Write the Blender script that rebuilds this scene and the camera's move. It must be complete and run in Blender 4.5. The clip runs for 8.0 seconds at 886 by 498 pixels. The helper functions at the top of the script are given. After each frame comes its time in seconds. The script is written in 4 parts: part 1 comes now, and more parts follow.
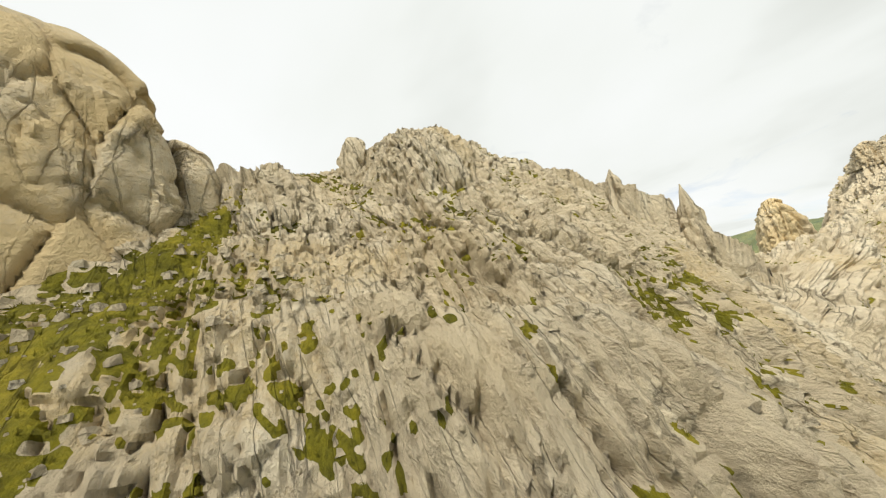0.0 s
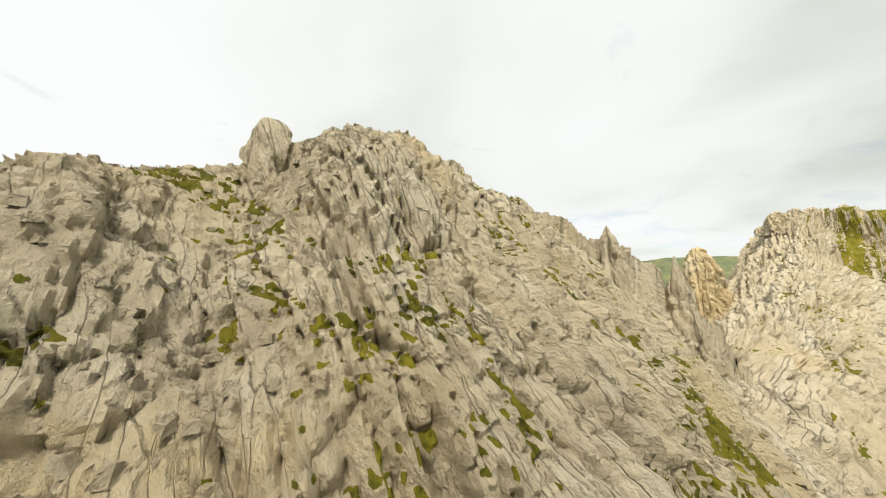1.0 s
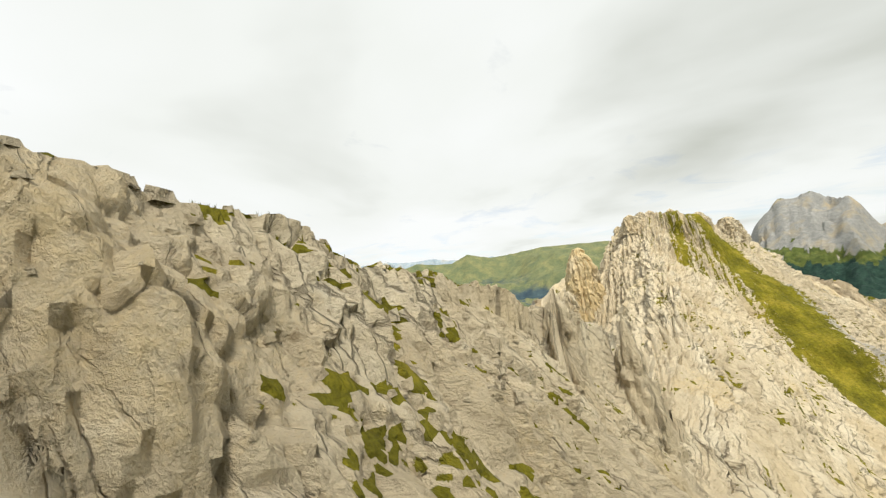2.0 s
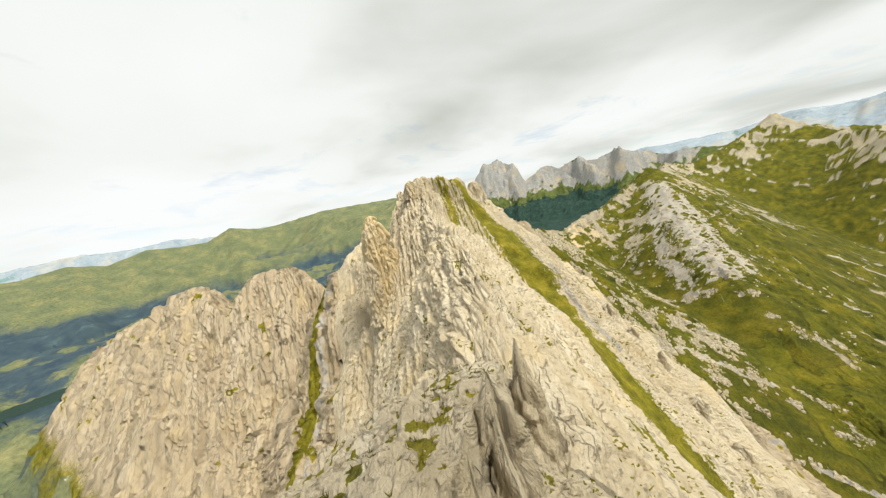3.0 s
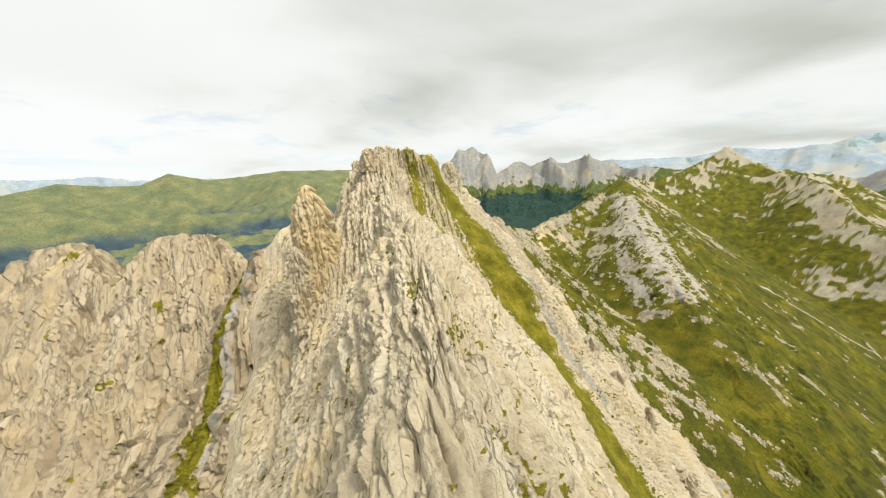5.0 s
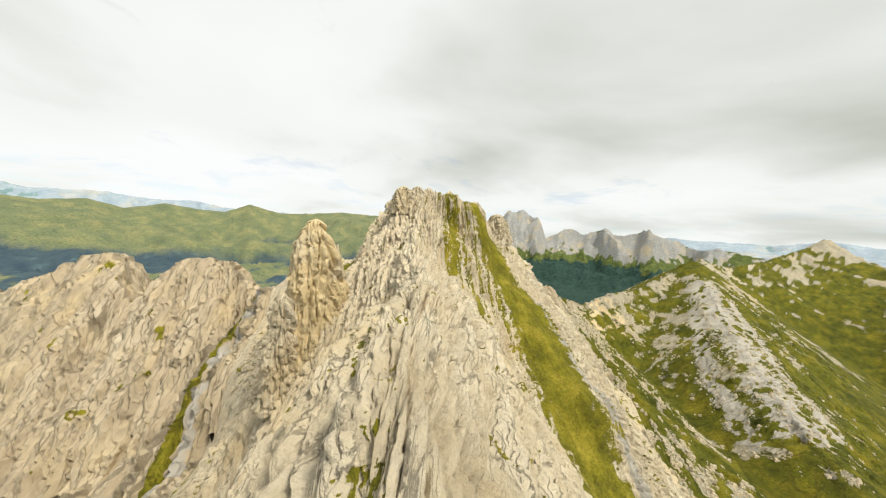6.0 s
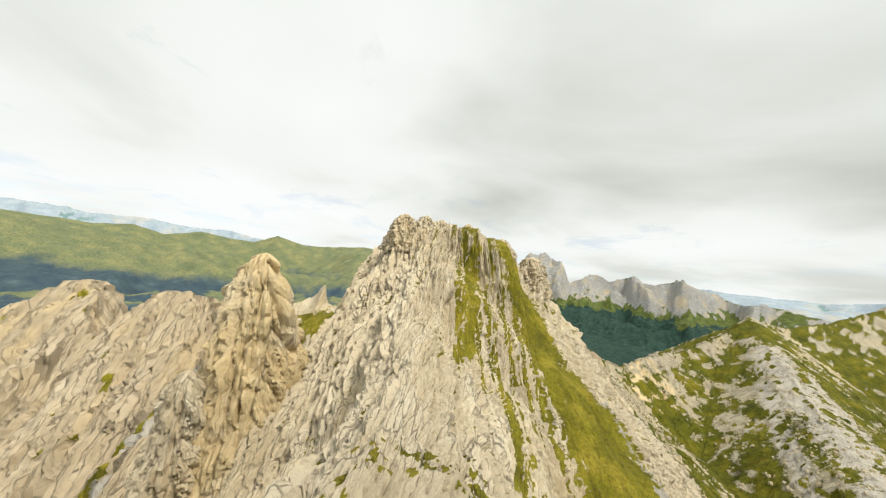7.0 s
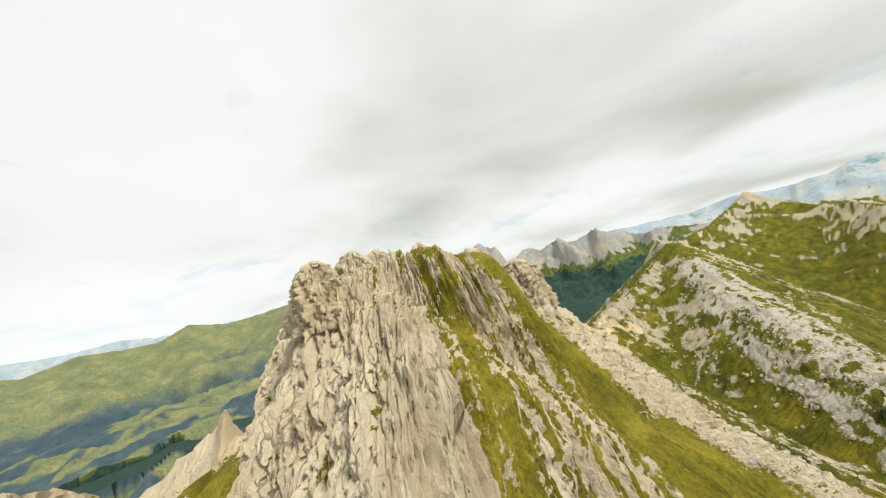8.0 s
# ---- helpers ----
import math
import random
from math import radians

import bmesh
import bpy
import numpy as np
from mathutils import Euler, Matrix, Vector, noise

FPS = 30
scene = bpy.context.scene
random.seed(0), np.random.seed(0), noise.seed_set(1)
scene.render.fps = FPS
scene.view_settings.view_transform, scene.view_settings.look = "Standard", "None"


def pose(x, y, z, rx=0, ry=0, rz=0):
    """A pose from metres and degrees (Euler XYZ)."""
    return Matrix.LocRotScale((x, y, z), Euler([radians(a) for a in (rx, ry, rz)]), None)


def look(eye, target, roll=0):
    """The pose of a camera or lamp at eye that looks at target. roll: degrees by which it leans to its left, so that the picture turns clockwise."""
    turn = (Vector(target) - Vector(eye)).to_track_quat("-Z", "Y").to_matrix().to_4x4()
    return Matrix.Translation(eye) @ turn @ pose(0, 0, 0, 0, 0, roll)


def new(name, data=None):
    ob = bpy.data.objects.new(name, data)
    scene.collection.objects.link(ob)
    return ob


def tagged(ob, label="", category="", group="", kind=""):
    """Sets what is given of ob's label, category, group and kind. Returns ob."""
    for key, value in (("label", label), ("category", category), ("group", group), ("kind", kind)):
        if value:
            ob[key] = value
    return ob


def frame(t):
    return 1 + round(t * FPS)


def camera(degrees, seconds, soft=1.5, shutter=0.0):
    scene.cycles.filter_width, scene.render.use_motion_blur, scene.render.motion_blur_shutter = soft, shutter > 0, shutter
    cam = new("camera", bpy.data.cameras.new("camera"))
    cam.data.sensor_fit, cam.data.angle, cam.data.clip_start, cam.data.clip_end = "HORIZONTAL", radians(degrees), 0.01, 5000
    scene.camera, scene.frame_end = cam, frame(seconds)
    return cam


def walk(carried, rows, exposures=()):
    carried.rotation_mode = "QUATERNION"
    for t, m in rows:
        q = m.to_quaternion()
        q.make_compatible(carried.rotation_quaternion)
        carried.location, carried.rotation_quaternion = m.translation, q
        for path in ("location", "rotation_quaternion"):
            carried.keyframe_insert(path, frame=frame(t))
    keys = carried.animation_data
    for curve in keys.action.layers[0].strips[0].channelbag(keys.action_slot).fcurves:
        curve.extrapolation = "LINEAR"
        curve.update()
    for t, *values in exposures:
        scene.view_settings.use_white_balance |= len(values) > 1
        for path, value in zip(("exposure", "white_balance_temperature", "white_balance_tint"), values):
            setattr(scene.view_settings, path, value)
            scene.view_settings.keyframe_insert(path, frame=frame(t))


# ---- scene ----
cam = camera(112.7, 8.0, soft=1.2)
PATH = [
    (0.0, (12.82, -69.01, 273.15), (-5.207, -60.916, 276.257), -9.11),
    (0.5, (9.61, -67.74, 276.68), (-7.476, -57.619, 279.019), -5.28),
    (1.0, (6.45, -65.93, 279.22), (-10.063, -54.797, 281.061), -1.24),
    (1.2, (5.12, -65.18, 280.31), (-11.138, -53.658, 282.023), -0.63),
    (2.3, (-2.97, -55.17, 286.55), (-11.626, -37.142, 287.008), -9.55),
    (2.5, (-4.54, -53.44, 287.35), (-10.291, -34.288, 286.769), -11.73),
    (3.0, (-7.17, -49.41, 289.15), (-6.714, -29.708, 285.751), -11.78),
    (3.5, (-8.17, -45.03, 290.64), (-4.167, -26.253, 285.034), -9.14),
    (4.0, (-7.98, -39.52, 290.88), (-3.338, -21.435, 283.715), -7.25),
    (4.5, (-6.54, -32.81, 290.18), (-2.564, -14.320, 283.677), -5.36),
    (5.8, (-0.66, -4.89, 286.95), (-0.134, 15.017, 285.121), 1.99),
    (6.0, (0.00, 0.00, 287.04), (-0.000, 19.961, 285.785), 3.83),
    (6.5, (1.28, 12.72, 287.62), (0.030, 32.677, 287.885), 7.83),
    (7.0, (0.88, 25.50, 288.70), (-0.647, 45.403, 289.936), 6.59),
    (7.5, (-0.79, 38.06, 290.78), (-0.910, 57.971, 292.645), -1.55),
    (8.0, (-2.00, 50.33, 293.59), (0.809, 70.044, 295.473), -13.59),
]
walk(cam, [(t, look(eye, target, roll)) for t, eye, target, roll in PATH])

# ---------------------------------------------------------------- light
SUN_EL, SUN_AZ = radians(57), radians(128)      # azimuth from +y, clockwise
world = bpy.data.worlds.new("overcast_sky")
scene.world = world
world.use_nodes = True
wn, wl = world.node_tree.nodes, world.node_tree.links
wn.clear()


def node(tree_nodes, kind, **values):
    n = tree_nodes.new(kind)
    for key, value in values.items():
        n.inputs[key.replace("_", " ")].default_value = value
    return n


def build_sky():
    out = wn.new("ShaderNodeOutputWorld")
    sky = wn.new("ShaderNodeTexSky")
    sky.sky_type, sky.sun_disc = "NISHITA", False
    sky.sun_elevation, sky.sun_rotation, sky.altitude = SUN_EL, SUN_AZ, 2300
    blue = node(wn, "ShaderNodeBackground", Strength=0.13)
    wl.new(sky.outputs[0], blue.inputs["Color"])
    # a cloud deck: the direction is laid onto a flat layer overhead
    tc = wn.new("ShaderNodeTexCoord")
    sep = wn.new("ShaderNodeSeparateXYZ")
    wl.new(tc.outputs["Generated"], sep.inputs[0])
    lift = wn.new("ShaderNodeMath"); lift.operation = "MAXIMUM"; lift.inputs[1].default_value = 0.0
    wl.new(sep.outputs["Z"], lift.inputs[0])
    add = wn.new("ShaderNodeMath"); add.operation = "ADD"; add.inputs[1].default_value = 0.14
    wl.new(lift.outputs[0], add.inputs[0])
    dx = wn.new("ShaderNodeMath"); dx.operation = "DIVIDE"
    dy = wn.new("ShaderNodeMath"); dy.operation = "DIVIDE"
    wl.new(sep.outputs["X"], dx.inputs[0]); wl.new(add.outputs[0], dx.inputs[1])
    wl.new(sep.outputs["Y"], dy.inputs[0]); wl.new(add.outputs[0], dy.inputs[1])
    comb = wn.new("ShaderNodeCombineXYZ")
    wl.new(dx.outputs[0], comb.inputs[0]); wl.new(dy.outputs[0], comb.inputs[1])
    big = node(wn, "ShaderNodeTexNoise", Scale=0.5, Detail=5.0, Roughness=0.45, Distortion=0.3)
    fine = node(wn, "ShaderNodeTexNoise", Scale=1.3, Detail=9.0, Roughness=0.6, Distortion=0.6)
    shift = wn.new("ShaderNodeVectorMath"); shift.operation = "ADD"; shift.inputs[1].default_value = (3.1, 7.7, 1.3)
    wl.new(comb.outputs[0], big.inputs["Vector"])
    wl.new(comb.outputs[0], shift.inputs[0]); wl.new(shift.outputs[0], fine.inputs["Vector"])
    # thickness of the deck: sunlit white to the west, grey undersides to the north-east
    lean = wn.new("ShaderNodeVectorMath"); lean.operation = "DOT_PRODUCT"; lean.inputs[1].default_value = (0.13, 0.10, 0.10)
    wl.new(tc.outputs["Generated"], lean.inputs[0])
    thick = wn.new("ShaderNodeMath"); thick.operation = "ADD"
    wl.new(big.outputs["Fac"], thick.inputs[0]); wl.new(lean.outputs["Value"], thick.inputs[1])
    low = wn.new("ShaderNodeMapRange")
    low.inputs["From Min"].default_value, low.inputs["From Max"].default_value = 0.02, 0.20
    low.inputs["To Min"].default_value, low.inputs["To Max"].default_value = -0.10, 0.0
    wl.new(sep.outputs["Z"], low.inputs["Value"])
    deck = wn.new("ShaderNodeMath"); deck.operation = "ADD"
    wl.new(thick.outputs[0], deck.inputs[0]); wl.new(low.outputs[0], deck.inputs[1])
    thick = deck
    tone = wn.new("ShaderNodeValToRGB")
    tone.color_ramp.elements[0].position, tone.color_ramp.elements[0].color = 0.40, (0.97, 0.99, 0.98, 1)
    tone.color_ramp.elements[1].position, tone.color_ramp.elements[1].color = 0.80, (0.55, 0.57, 0.51, 1)
    e = tone.color_ramp.elements.new(0.56); e.color = (0.90, 0.925, 0.89, 1)
    wl.new(thick.outputs[0], tone.inputs["Fac"])
    cloud = node(wn, "ShaderNodeBackground", Strength=1.0)
    wl.new(tone.outputs["Color"], cloud.inputs["Color"])
    # thin places with pale blue
    gap = wn.new("ShaderNodeValToRGB")
    gap.color_ramp.elements[0].position, gap.color_ramp.elements[0].color = 0.30, (0.60, 0.60, 0.60, 1)
    gap.color_ramp.elements[1].position, gap.color_ramp.elements[1].color = 0.50, (1, 1, 1, 1)
    # they are fewer overhead, where the deck is seen from below
    closed = wn.new("ShaderNodeMath"); closed.operation = "MULTIPLY_ADD"; closed.inputs[1].default_value = 0.33
    wl.new(sep.outputs["Z"], closed.inputs[0]); wl.new(fine.outputs["Fac"], closed.inputs[2])
    wl.new(closed.outputs[0], gap.inputs["Fac"])
    mix = wn.new("ShaderNodeMixShader")
    wl.new(gap.outputs["Color"], mix.inputs["Fac"])
    wl.new(blue.outputs[0], mix.inputs[1]); wl.new(cloud.outputs[0], mix.inputs[2])
    wl.new(mix.outputs[0], out.inputs["Surface"])


build_sky()
sun_data = bpy.data.lights.new("sun", "SUN")
sun_data.energy, sun_data.angle, sun_data.color = 3.9, radians(14), (1.0, 0.95, 0.84)
sun = new("sun", sun_data)
sun.matrix_world = look((math.sin(SUN_AZ) * 50, math.cos(SUN_AZ) * 50, 400 + math.tan(SUN_EL) * 50), (0, 0, 400))

# ---------------------------------------------------------------- noise on arrays


def hash3(ix, iy, iz, seed):
    ix, iy, iz = (v.astype(np.int32).astype(np.uint32) for v in (ix, iy, iz))
    h = ix * np.uint32(374761393) + iy * np.uint32(668265263) + iz * np.uint32(2147483647) + np.uint32((seed * 974634777) & 0xFFFFFFFF)
    h = (h ^ (h >> np.uint32(13))) * np.uint32(1274126177)
    h = (h ^ (h >> np.uint32(15))) * np.uint32(2246822519)
    return ((h ^ (h >> np.uint32(16))) & np.uint32(0xFFFFFF)).astype(np.float32) * np.float32(1 / 16777216)


def vnoise(x, y, z, seed=0):
    """Smooth value noise, 0 to 1."""
    x, y, z = (np.asarray(v, np.float32) for v in (x, y, z))
    ix, iy, iz = np.floor(x), np.floor(y), np.floor(z)
    fx, fy, fz = x - ix, y - iy, z - iz
    fx, fy, fz = (f * f * (3 - 2 * f) for f in (fx, fy, fz))
    out = 0
    for a in (0, 1):
        wa = fx if a else 1 - fx
        for b in (0, 1):
            wb = fy if b else 1 - fy
            for c in (0, 1):
                out = out + wa * wb * (fz if c else 1 - fz) * hash3(ix + a, iy + b, iz + c, seed)
    return out


def fbm(x, y, z, octaves=4, seed=0, ridged=False):
    total, amp, norm = 0, 1.0, 0.0
    for k in range(octaves):
        n = vnoise(x * 2**k + 17.3 * k, y * 2**k - 9.1 * k, z * 2**k + 5.7 * k, seed + k)
        total = total + amp * (1 - np.abs(2 * n - 1) if ridged else n)
        norm, amp = norm + amp, amp * 0.5
    return total / norm


def worley(x, y, z, seed=0):
    """The gap between the two nearest cell points, the nearest cell's own number, 0 to 1, and how its tilted face stands here."""
    x, y, z = (np.asarray(v, np.float32) for v in (x, y, z))
    ix, iy, iz = np.floor(x), np.floor(y), np.floor(z)
    f1 = np.full(x.shape, 9.0, np.float32); f2 = f1.copy(); own = np.zeros(x.shape, np.float32); tilt = own.copy()
    for a in (-1, 0, 1):
        for b in (-1, 0, 1):
            for c in (-1, 0, 1):
                cx, cy, cz = ix + a, iy + b, iz + c
                h = hash3(cx, cy, cz, seed)
                dx, dy, dz = cx + h - x, cy + (h * 37.7) % 1 - y, cz + (h * 91.3) % 1 - z
                d = dx * dx + dy * dy + dz * dz
                closer = d < f1
                f2 = np.where(closer, f1, np.minimum(f2, d))
                own = np.where(closer, (h * 13.13) % 1, own)
                tilt = np.where(closer, ((h * 53.7) % 1 - 0.5) * dx + ((h * 71.9) % 1 - 0.5) * dy + ((h * 29.3) % 1 - 0.7) * dz, tilt)
                f1 = np.where(closer, d, f1)
    return np.sqrt(f2) - np.sqrt(f1), own, tilt


def smooth(a, b, v):
    t = np.clip((v - a) / (b - a), 0, 1)
    return t * t * (3 - 2 * t)


# ---------------------------------------------------------------- the lie of the land


def tent(x, y, crest, left, right):
    """Height of a ridge: a crest line of (x, y, z), which falls off to its left and right by profiles of (distance, drop)."""
    ways = [np.array([b[0] - a[0], b[1] - a[1]]) for a, b in zip(crest, crest[1:])]
    units = [w / np.hypot(*w) for w in ways]
    near, side, found = np.full(x.shape, 1e9), np.zeros(x.shape), []
    for k, ((ax, ay, az), (bx, by, bz)) in enumerate(zip(crest, crest[1:])):
        ux, uy = ways[k]
        t = np.clip(((x - ax) * ux + (y - ay) * uy) / (ux * ux + uy * uy), 0, 1)
        px, py = x - ax - t * ux, y - ay - t * uy
        d = np.hypot(px, py)
        # at a corner the line's mean direction tells left from right
        first, last = units[max(k - 1, 0)] + units[k], units[k] + units[min(k + 1, len(units) - 1)]
        hx = np.where(t <= 0, first[0], np.where(t >= 1, last[0], ux))
        hy = np.where(t <= 0, first[1], np.where(t >= 1, last[1], uy))
        side = np.where(d < near, hx * py - hy * px, side)
        near = np.minimum(near, d)
        found.append((d, az + t * (bz - az)))
    best = np.full(x.shape, -1e4)
    for d, top in found:
        drop = np.where(side > 0, np.interp(d, *zip(*left)), np.interp(d, *zip(*right)))
        best = np.maximum(best, top - drop)
    return best


def along(x, y, line):
    """Distance to a line of points in plan."""
    best = np.full(x.shape, 1e4)
    for (ax, ay), (bx, by) in zip(line, line[1:]):
        ux, uy = bx - ax, by - ay
        t = np.clip(((x - ax) * ux + (y - ay) * uy) / (ux * ux + uy * uy), 0, 1)
        best = np.minimum(best, np.hypot(x - ax - t * ux, y - ay - t * uy))
    return best


WALL = [(0, 0), (3, 5), (8, 15), (16, 31), (30, 54), (80, 118), (400, 430)]
STEEP = [(0, 0), (4, 5), (12, 16), (30, 42), (80, 110), (400, 420)]
CRAG = [(-8, -81, 273), (-7.6, -76.5, 277.4), (-7.3, -73, 280.6), (-7.4, -70, 283.2), (-9.5, -68, 282.8), (-12, -65, 285), (-11.6, -62.6, 284.8), (-10.2, -60.4, 287.8), (-7.8, -57, 287.8), (-7.4, -53.4, 286.4), (-8, -50.6, 285.5),
        (-7.8, -48, 285.1), (-7.8, -44.5, 283.5), (-7.2, -41, 280.4), (-5.5, -36, 276.6), (-4.5, -31, 272), (-4, -26, 268)]
CRAG_W = [(0, 0), (5, 1.4), (9, 3.7), (16, 10), (30, 29), (80, 105), (300, 300)]
CRAG_E = [(0, 0), (2, 2.6), (5, 7.4), (9, 11.5), (11, 14.5), (14, 21), (20, 33), (60, 90), (300, 330)]
CRAG_RIB = [(1.6, -72.5, 273.2), (3.2, -68.7, 273.3), (4.6, -66, 272.6), (5.6, -63, 272.4), (6.2, -60.5, 271.2), (6.8, -58.6, 266.5), (7.4, -56, 259)]
SHOULDER = [(-8, -72.6, 281), (-4.6, -74.2, 278.6), (-1.2, -75.6, 276.2), (2.5, -77.2, 273.6), (8, -80, 270), (16, -84, 264), (30, -90, 246)]
ARETE = [(-4, -26, 268), (-5, -18, 271), (-4, -9, 272.6), (-3, 8, 275), (-2.5, 22, 277.8), (-2.2, 33, 280), (-3, 42, 279), (-3, 55, 280), (-4, 67, 282.5),
         (-5, 76, 288), (-8.5, 84, 293.5)]
ARETE_W = [(0, 0), (4, 4.5), (8, 11), (24, 38), (38, 63), (60, 102), (77, 126), (150, 185), (400, 420)]
ARETE_E = [(0, 0), (6, 3.4), (10, 8.6), (15, 17), (36, 45), (60, 78), (120, 140), (400, 400)]
SUMMIT = [(-19, 103, 292), (-13, 89, 297.2), (-6, 101, 299.2), (2, 98, 298.2), (6, 93, 296), (18, 104, 292), (32, 118, 277), (60, 162, 254)]
EAST_RIB = [(24, 90, 270), (36, 70, 255), (46, 45, 237), (53, 19, 218.5), (55, 4.5, 209), (53, -15, 192), (48, -40, 167), (44, -70, 137)]
BENCH = [(18, 84, 273), (22, 79, 268), (24, 68, 260), (27, 55, 251), (33, 23, 231), (39, 0, 215), (44, -25, 196), (48, -45, 178)]
NORTH_RIB = [(-20, 103, 286), (-31, 107, 268), (-38, 109, 277), (-43, 111, 279), (-49, 115, 277), (-55, 121, 267), (-60, 127, 254), (-82, 160, 235)]
WEST_RIB = [(-12, 90, 287), (-17, 84, 277), (-23, 78, 271), (-30, 71, 266), (-34, 63, 254), (-37, 54, 228), (-39, 42, 196)]
GULLY = [(-58, 121, 242), (-66, 112, 233), (-71, 107, 227), (-74, 92, 216.5), (-73, 80, 211), (-76, 60, 199), (-82, 35, 181), (-90, 0, 150)]
WEST = [(-66, 126, 240), (-77, 129, 243), (-91, 136, 254), (-101, 141, 262), (-114, 146, 264), (-126, 148, 261.5), (-137, 149, 256), (-148, 148, 246.5),
        (-152, 146, 240), (-158, 148, 250), (-164, 151, 258), (-174, 155, 262), (-200, 164, 256), (-250, 185, 243), (-340, 215, 210)]
GRASSY = [(60, 162, 254), (105, 255, 234), (125, 300, 225), (150, 312, 219), (185, 330, 223), (227, 350, 230), (272, 367, 248), (327, 386, 267), (352, 400, 262), (420, 470, 258),
          (520, 590, 255), (606, 697, 262), (680, 705, 246), (780, 715, 264), (880, 730, 297), (948, 738, 328), (1010, 735, 294), (1090, 700, 262),
          (1250, 640, 230)]
SPUR = [(948, 738, 326), (962, 640, 266), (930, 540, 246), (900, 490, 232), (850, 400, 180), (800, 310, 118), (765, 245, 55)]
SCAR = [(327, 386, 266), (298, 330, 244), (270, 280, 225), (225, 200, 203), (200, 150, 187), (190, 120, 173), (182, 80, 152), (172, 20, 122)]
HOLLOW = [(0, 0), (10, 9), (30, 27), (70, 60), (140, 118), (300, 235), (900, 560)]
SOUTH = [(0, 0), (8, 9), (30, 27), (70, 57), (140, 108), (300, 218), (540, 340), (900, 450)]


def basin(x, y):
    """The hollow with the lake to the east, the deep valley to the west."""
    east = np.interp(x, [-900, -400, -150, -60, 0, 40, 60, 90, 130, 170, 240, 324, 450, 545, 600, 900, 1500], [-420, -330, -60, 110, 175, 184, 180, 163, 143, 130, 99, 71, 30, 2, -8, 10, 60])
    south = -0.25 * np.clip(-60 - y, 0, 600)
    north = -np.interp(y, [200, 420, 800, 1300], [0, 20, 140, 190]) * (x < 330)
    return east + south * (x < 400) + north


def lake_shape(x, y):
    """Below 1 inside the lake."""
    a = np.arctan2(y - 84, x - 602)
    return np.hypot((x - 602) / 78, (y - 84) / 84) / (1 + 0.06 * np.sin(3 * a + 1) + 0.04 * np.sin(7 * a))


def merged(heights, k=1.3):
    """The highest of several forms, run into one another over about k metres."""
    h = np.stack(heights)
    top = h.max(0)
    return top + k * np.log(np.exp((h - top) / k).sum(0))


REGIONS = {
    "crag": lambda x, y: merged([tent(x, y, CRAG, CRAG_W, CRAG_E), tent(x, y, CRAG_RIB, [(0, 0), (1, 0.8), (2.5, 3.5), (6, 8), (30, 40), (300, 320)], [(0, 0), (1.2, 1.0), (3, 4.2), (7, 10), (30, 42), (300, 320)]),
                                 tent(x, y, SHOULDER, [(0, 0), (4, 2), (10, 9), (60, 70), (300, 300)], STEEP)]),
    "peak": lambda x, y: merged([tent(x, y, ARETE, ARETE_W, ARETE_E), tent(x, y, SUMMIT[:3], STEEP, WALL), tent(x, y, SUMMIT[2:], STEEP, STEEP),
                                 tent(x, y, EAST_RIB, [(0, 0), (4, 4), (20, 25), (60, 72), (300, 330)], [(0, 0), (5, 1.2), (14, -2), (19, 2), (60, 60), (300, 300)]),
                                 tent(x, y, BENCH, [(0, 0), (4, 1), (19, 10), (40, 50), (300, 330)], [(0, 0), (4, -0.5), (12, 2), (40, 50), (300, 330)]),
                                 tent(x, y, NORTH_RIB, [(0, 0), (2, 3.5), (10, 14), (30, 40), (80, 115), (400, 430)], STEEP), tent(x, y, WEST_RIB, STEEP, [(0, 0), (3, 6), (8, 20), (18, 50), (60, 130), (300, 400)])]),
    "west": lambda x, y: np.maximum(tent(x, y, WEST, STEEP, [(0, 0), (6, 5), (30, 44), (90, 120), (400, 420)]) + 13 * (fbm(x / 19, y / 19, 0 * x, 4, 171, True) - 0.62),
                                    tent(x, y, GULLY, [(0, 0), (3.5, 0.4), (8, 4), (30, 34), (100, 120), (400, 440)], [(0, 0), (3.5, 0.4), (8, 4), (30, 34), (100, 120), (400, 440)])),
    "grassy": lambda x, y: merged([tent(x, y, GRASSY, STEEP, SOUTH), tent(x, y, SPUR, HOLLOW, HOLLOW),
                                   tent(x, y, SCAR, [(0, 0), (12, 3), (40, 22), (120, 84), (300, 225), (900, 640)], [(0, 0), (10, 3), (40, 25), (120, 86), (300, 230), (900, 640)])], 5.0),
    "basin": basin,
}
NAMES = list(REGIONS)


def land(x, y):
    """Height, and the number of the region that makes it."""
    wander = 5.0 * smooth(30, 80, y) + 3.4
    wx = x + wander * (fbm(x / 11, y / 11, 0 * x, 3, 141) - 0.5) * 2
    wy = y + wander * (fbm(x / 11, y / 11, 0 * x, 3, 151) - 0.5) * 2
    heights = np.stack([REGIONS[n](wx, wy) if n in ("peak", "crag") else REGIONS[n](x, y) for n in NAMES])
    which = heights.argmax(0)
    top = heights.max(0)
    second = np.sort(heights, 0)[-2]
    top = top + 1.2 * np.exp(-np.abs(top - second) / 2.5) * 0.5
    shore = lake_shape(x, y)
    flat = smooth(1.7, 1.15, shore)
    return top * (1 - flat) + np.minimum(top, 12 * (shore - 1)) * flat, which


# ---------------------------------------------------------------- rock relief


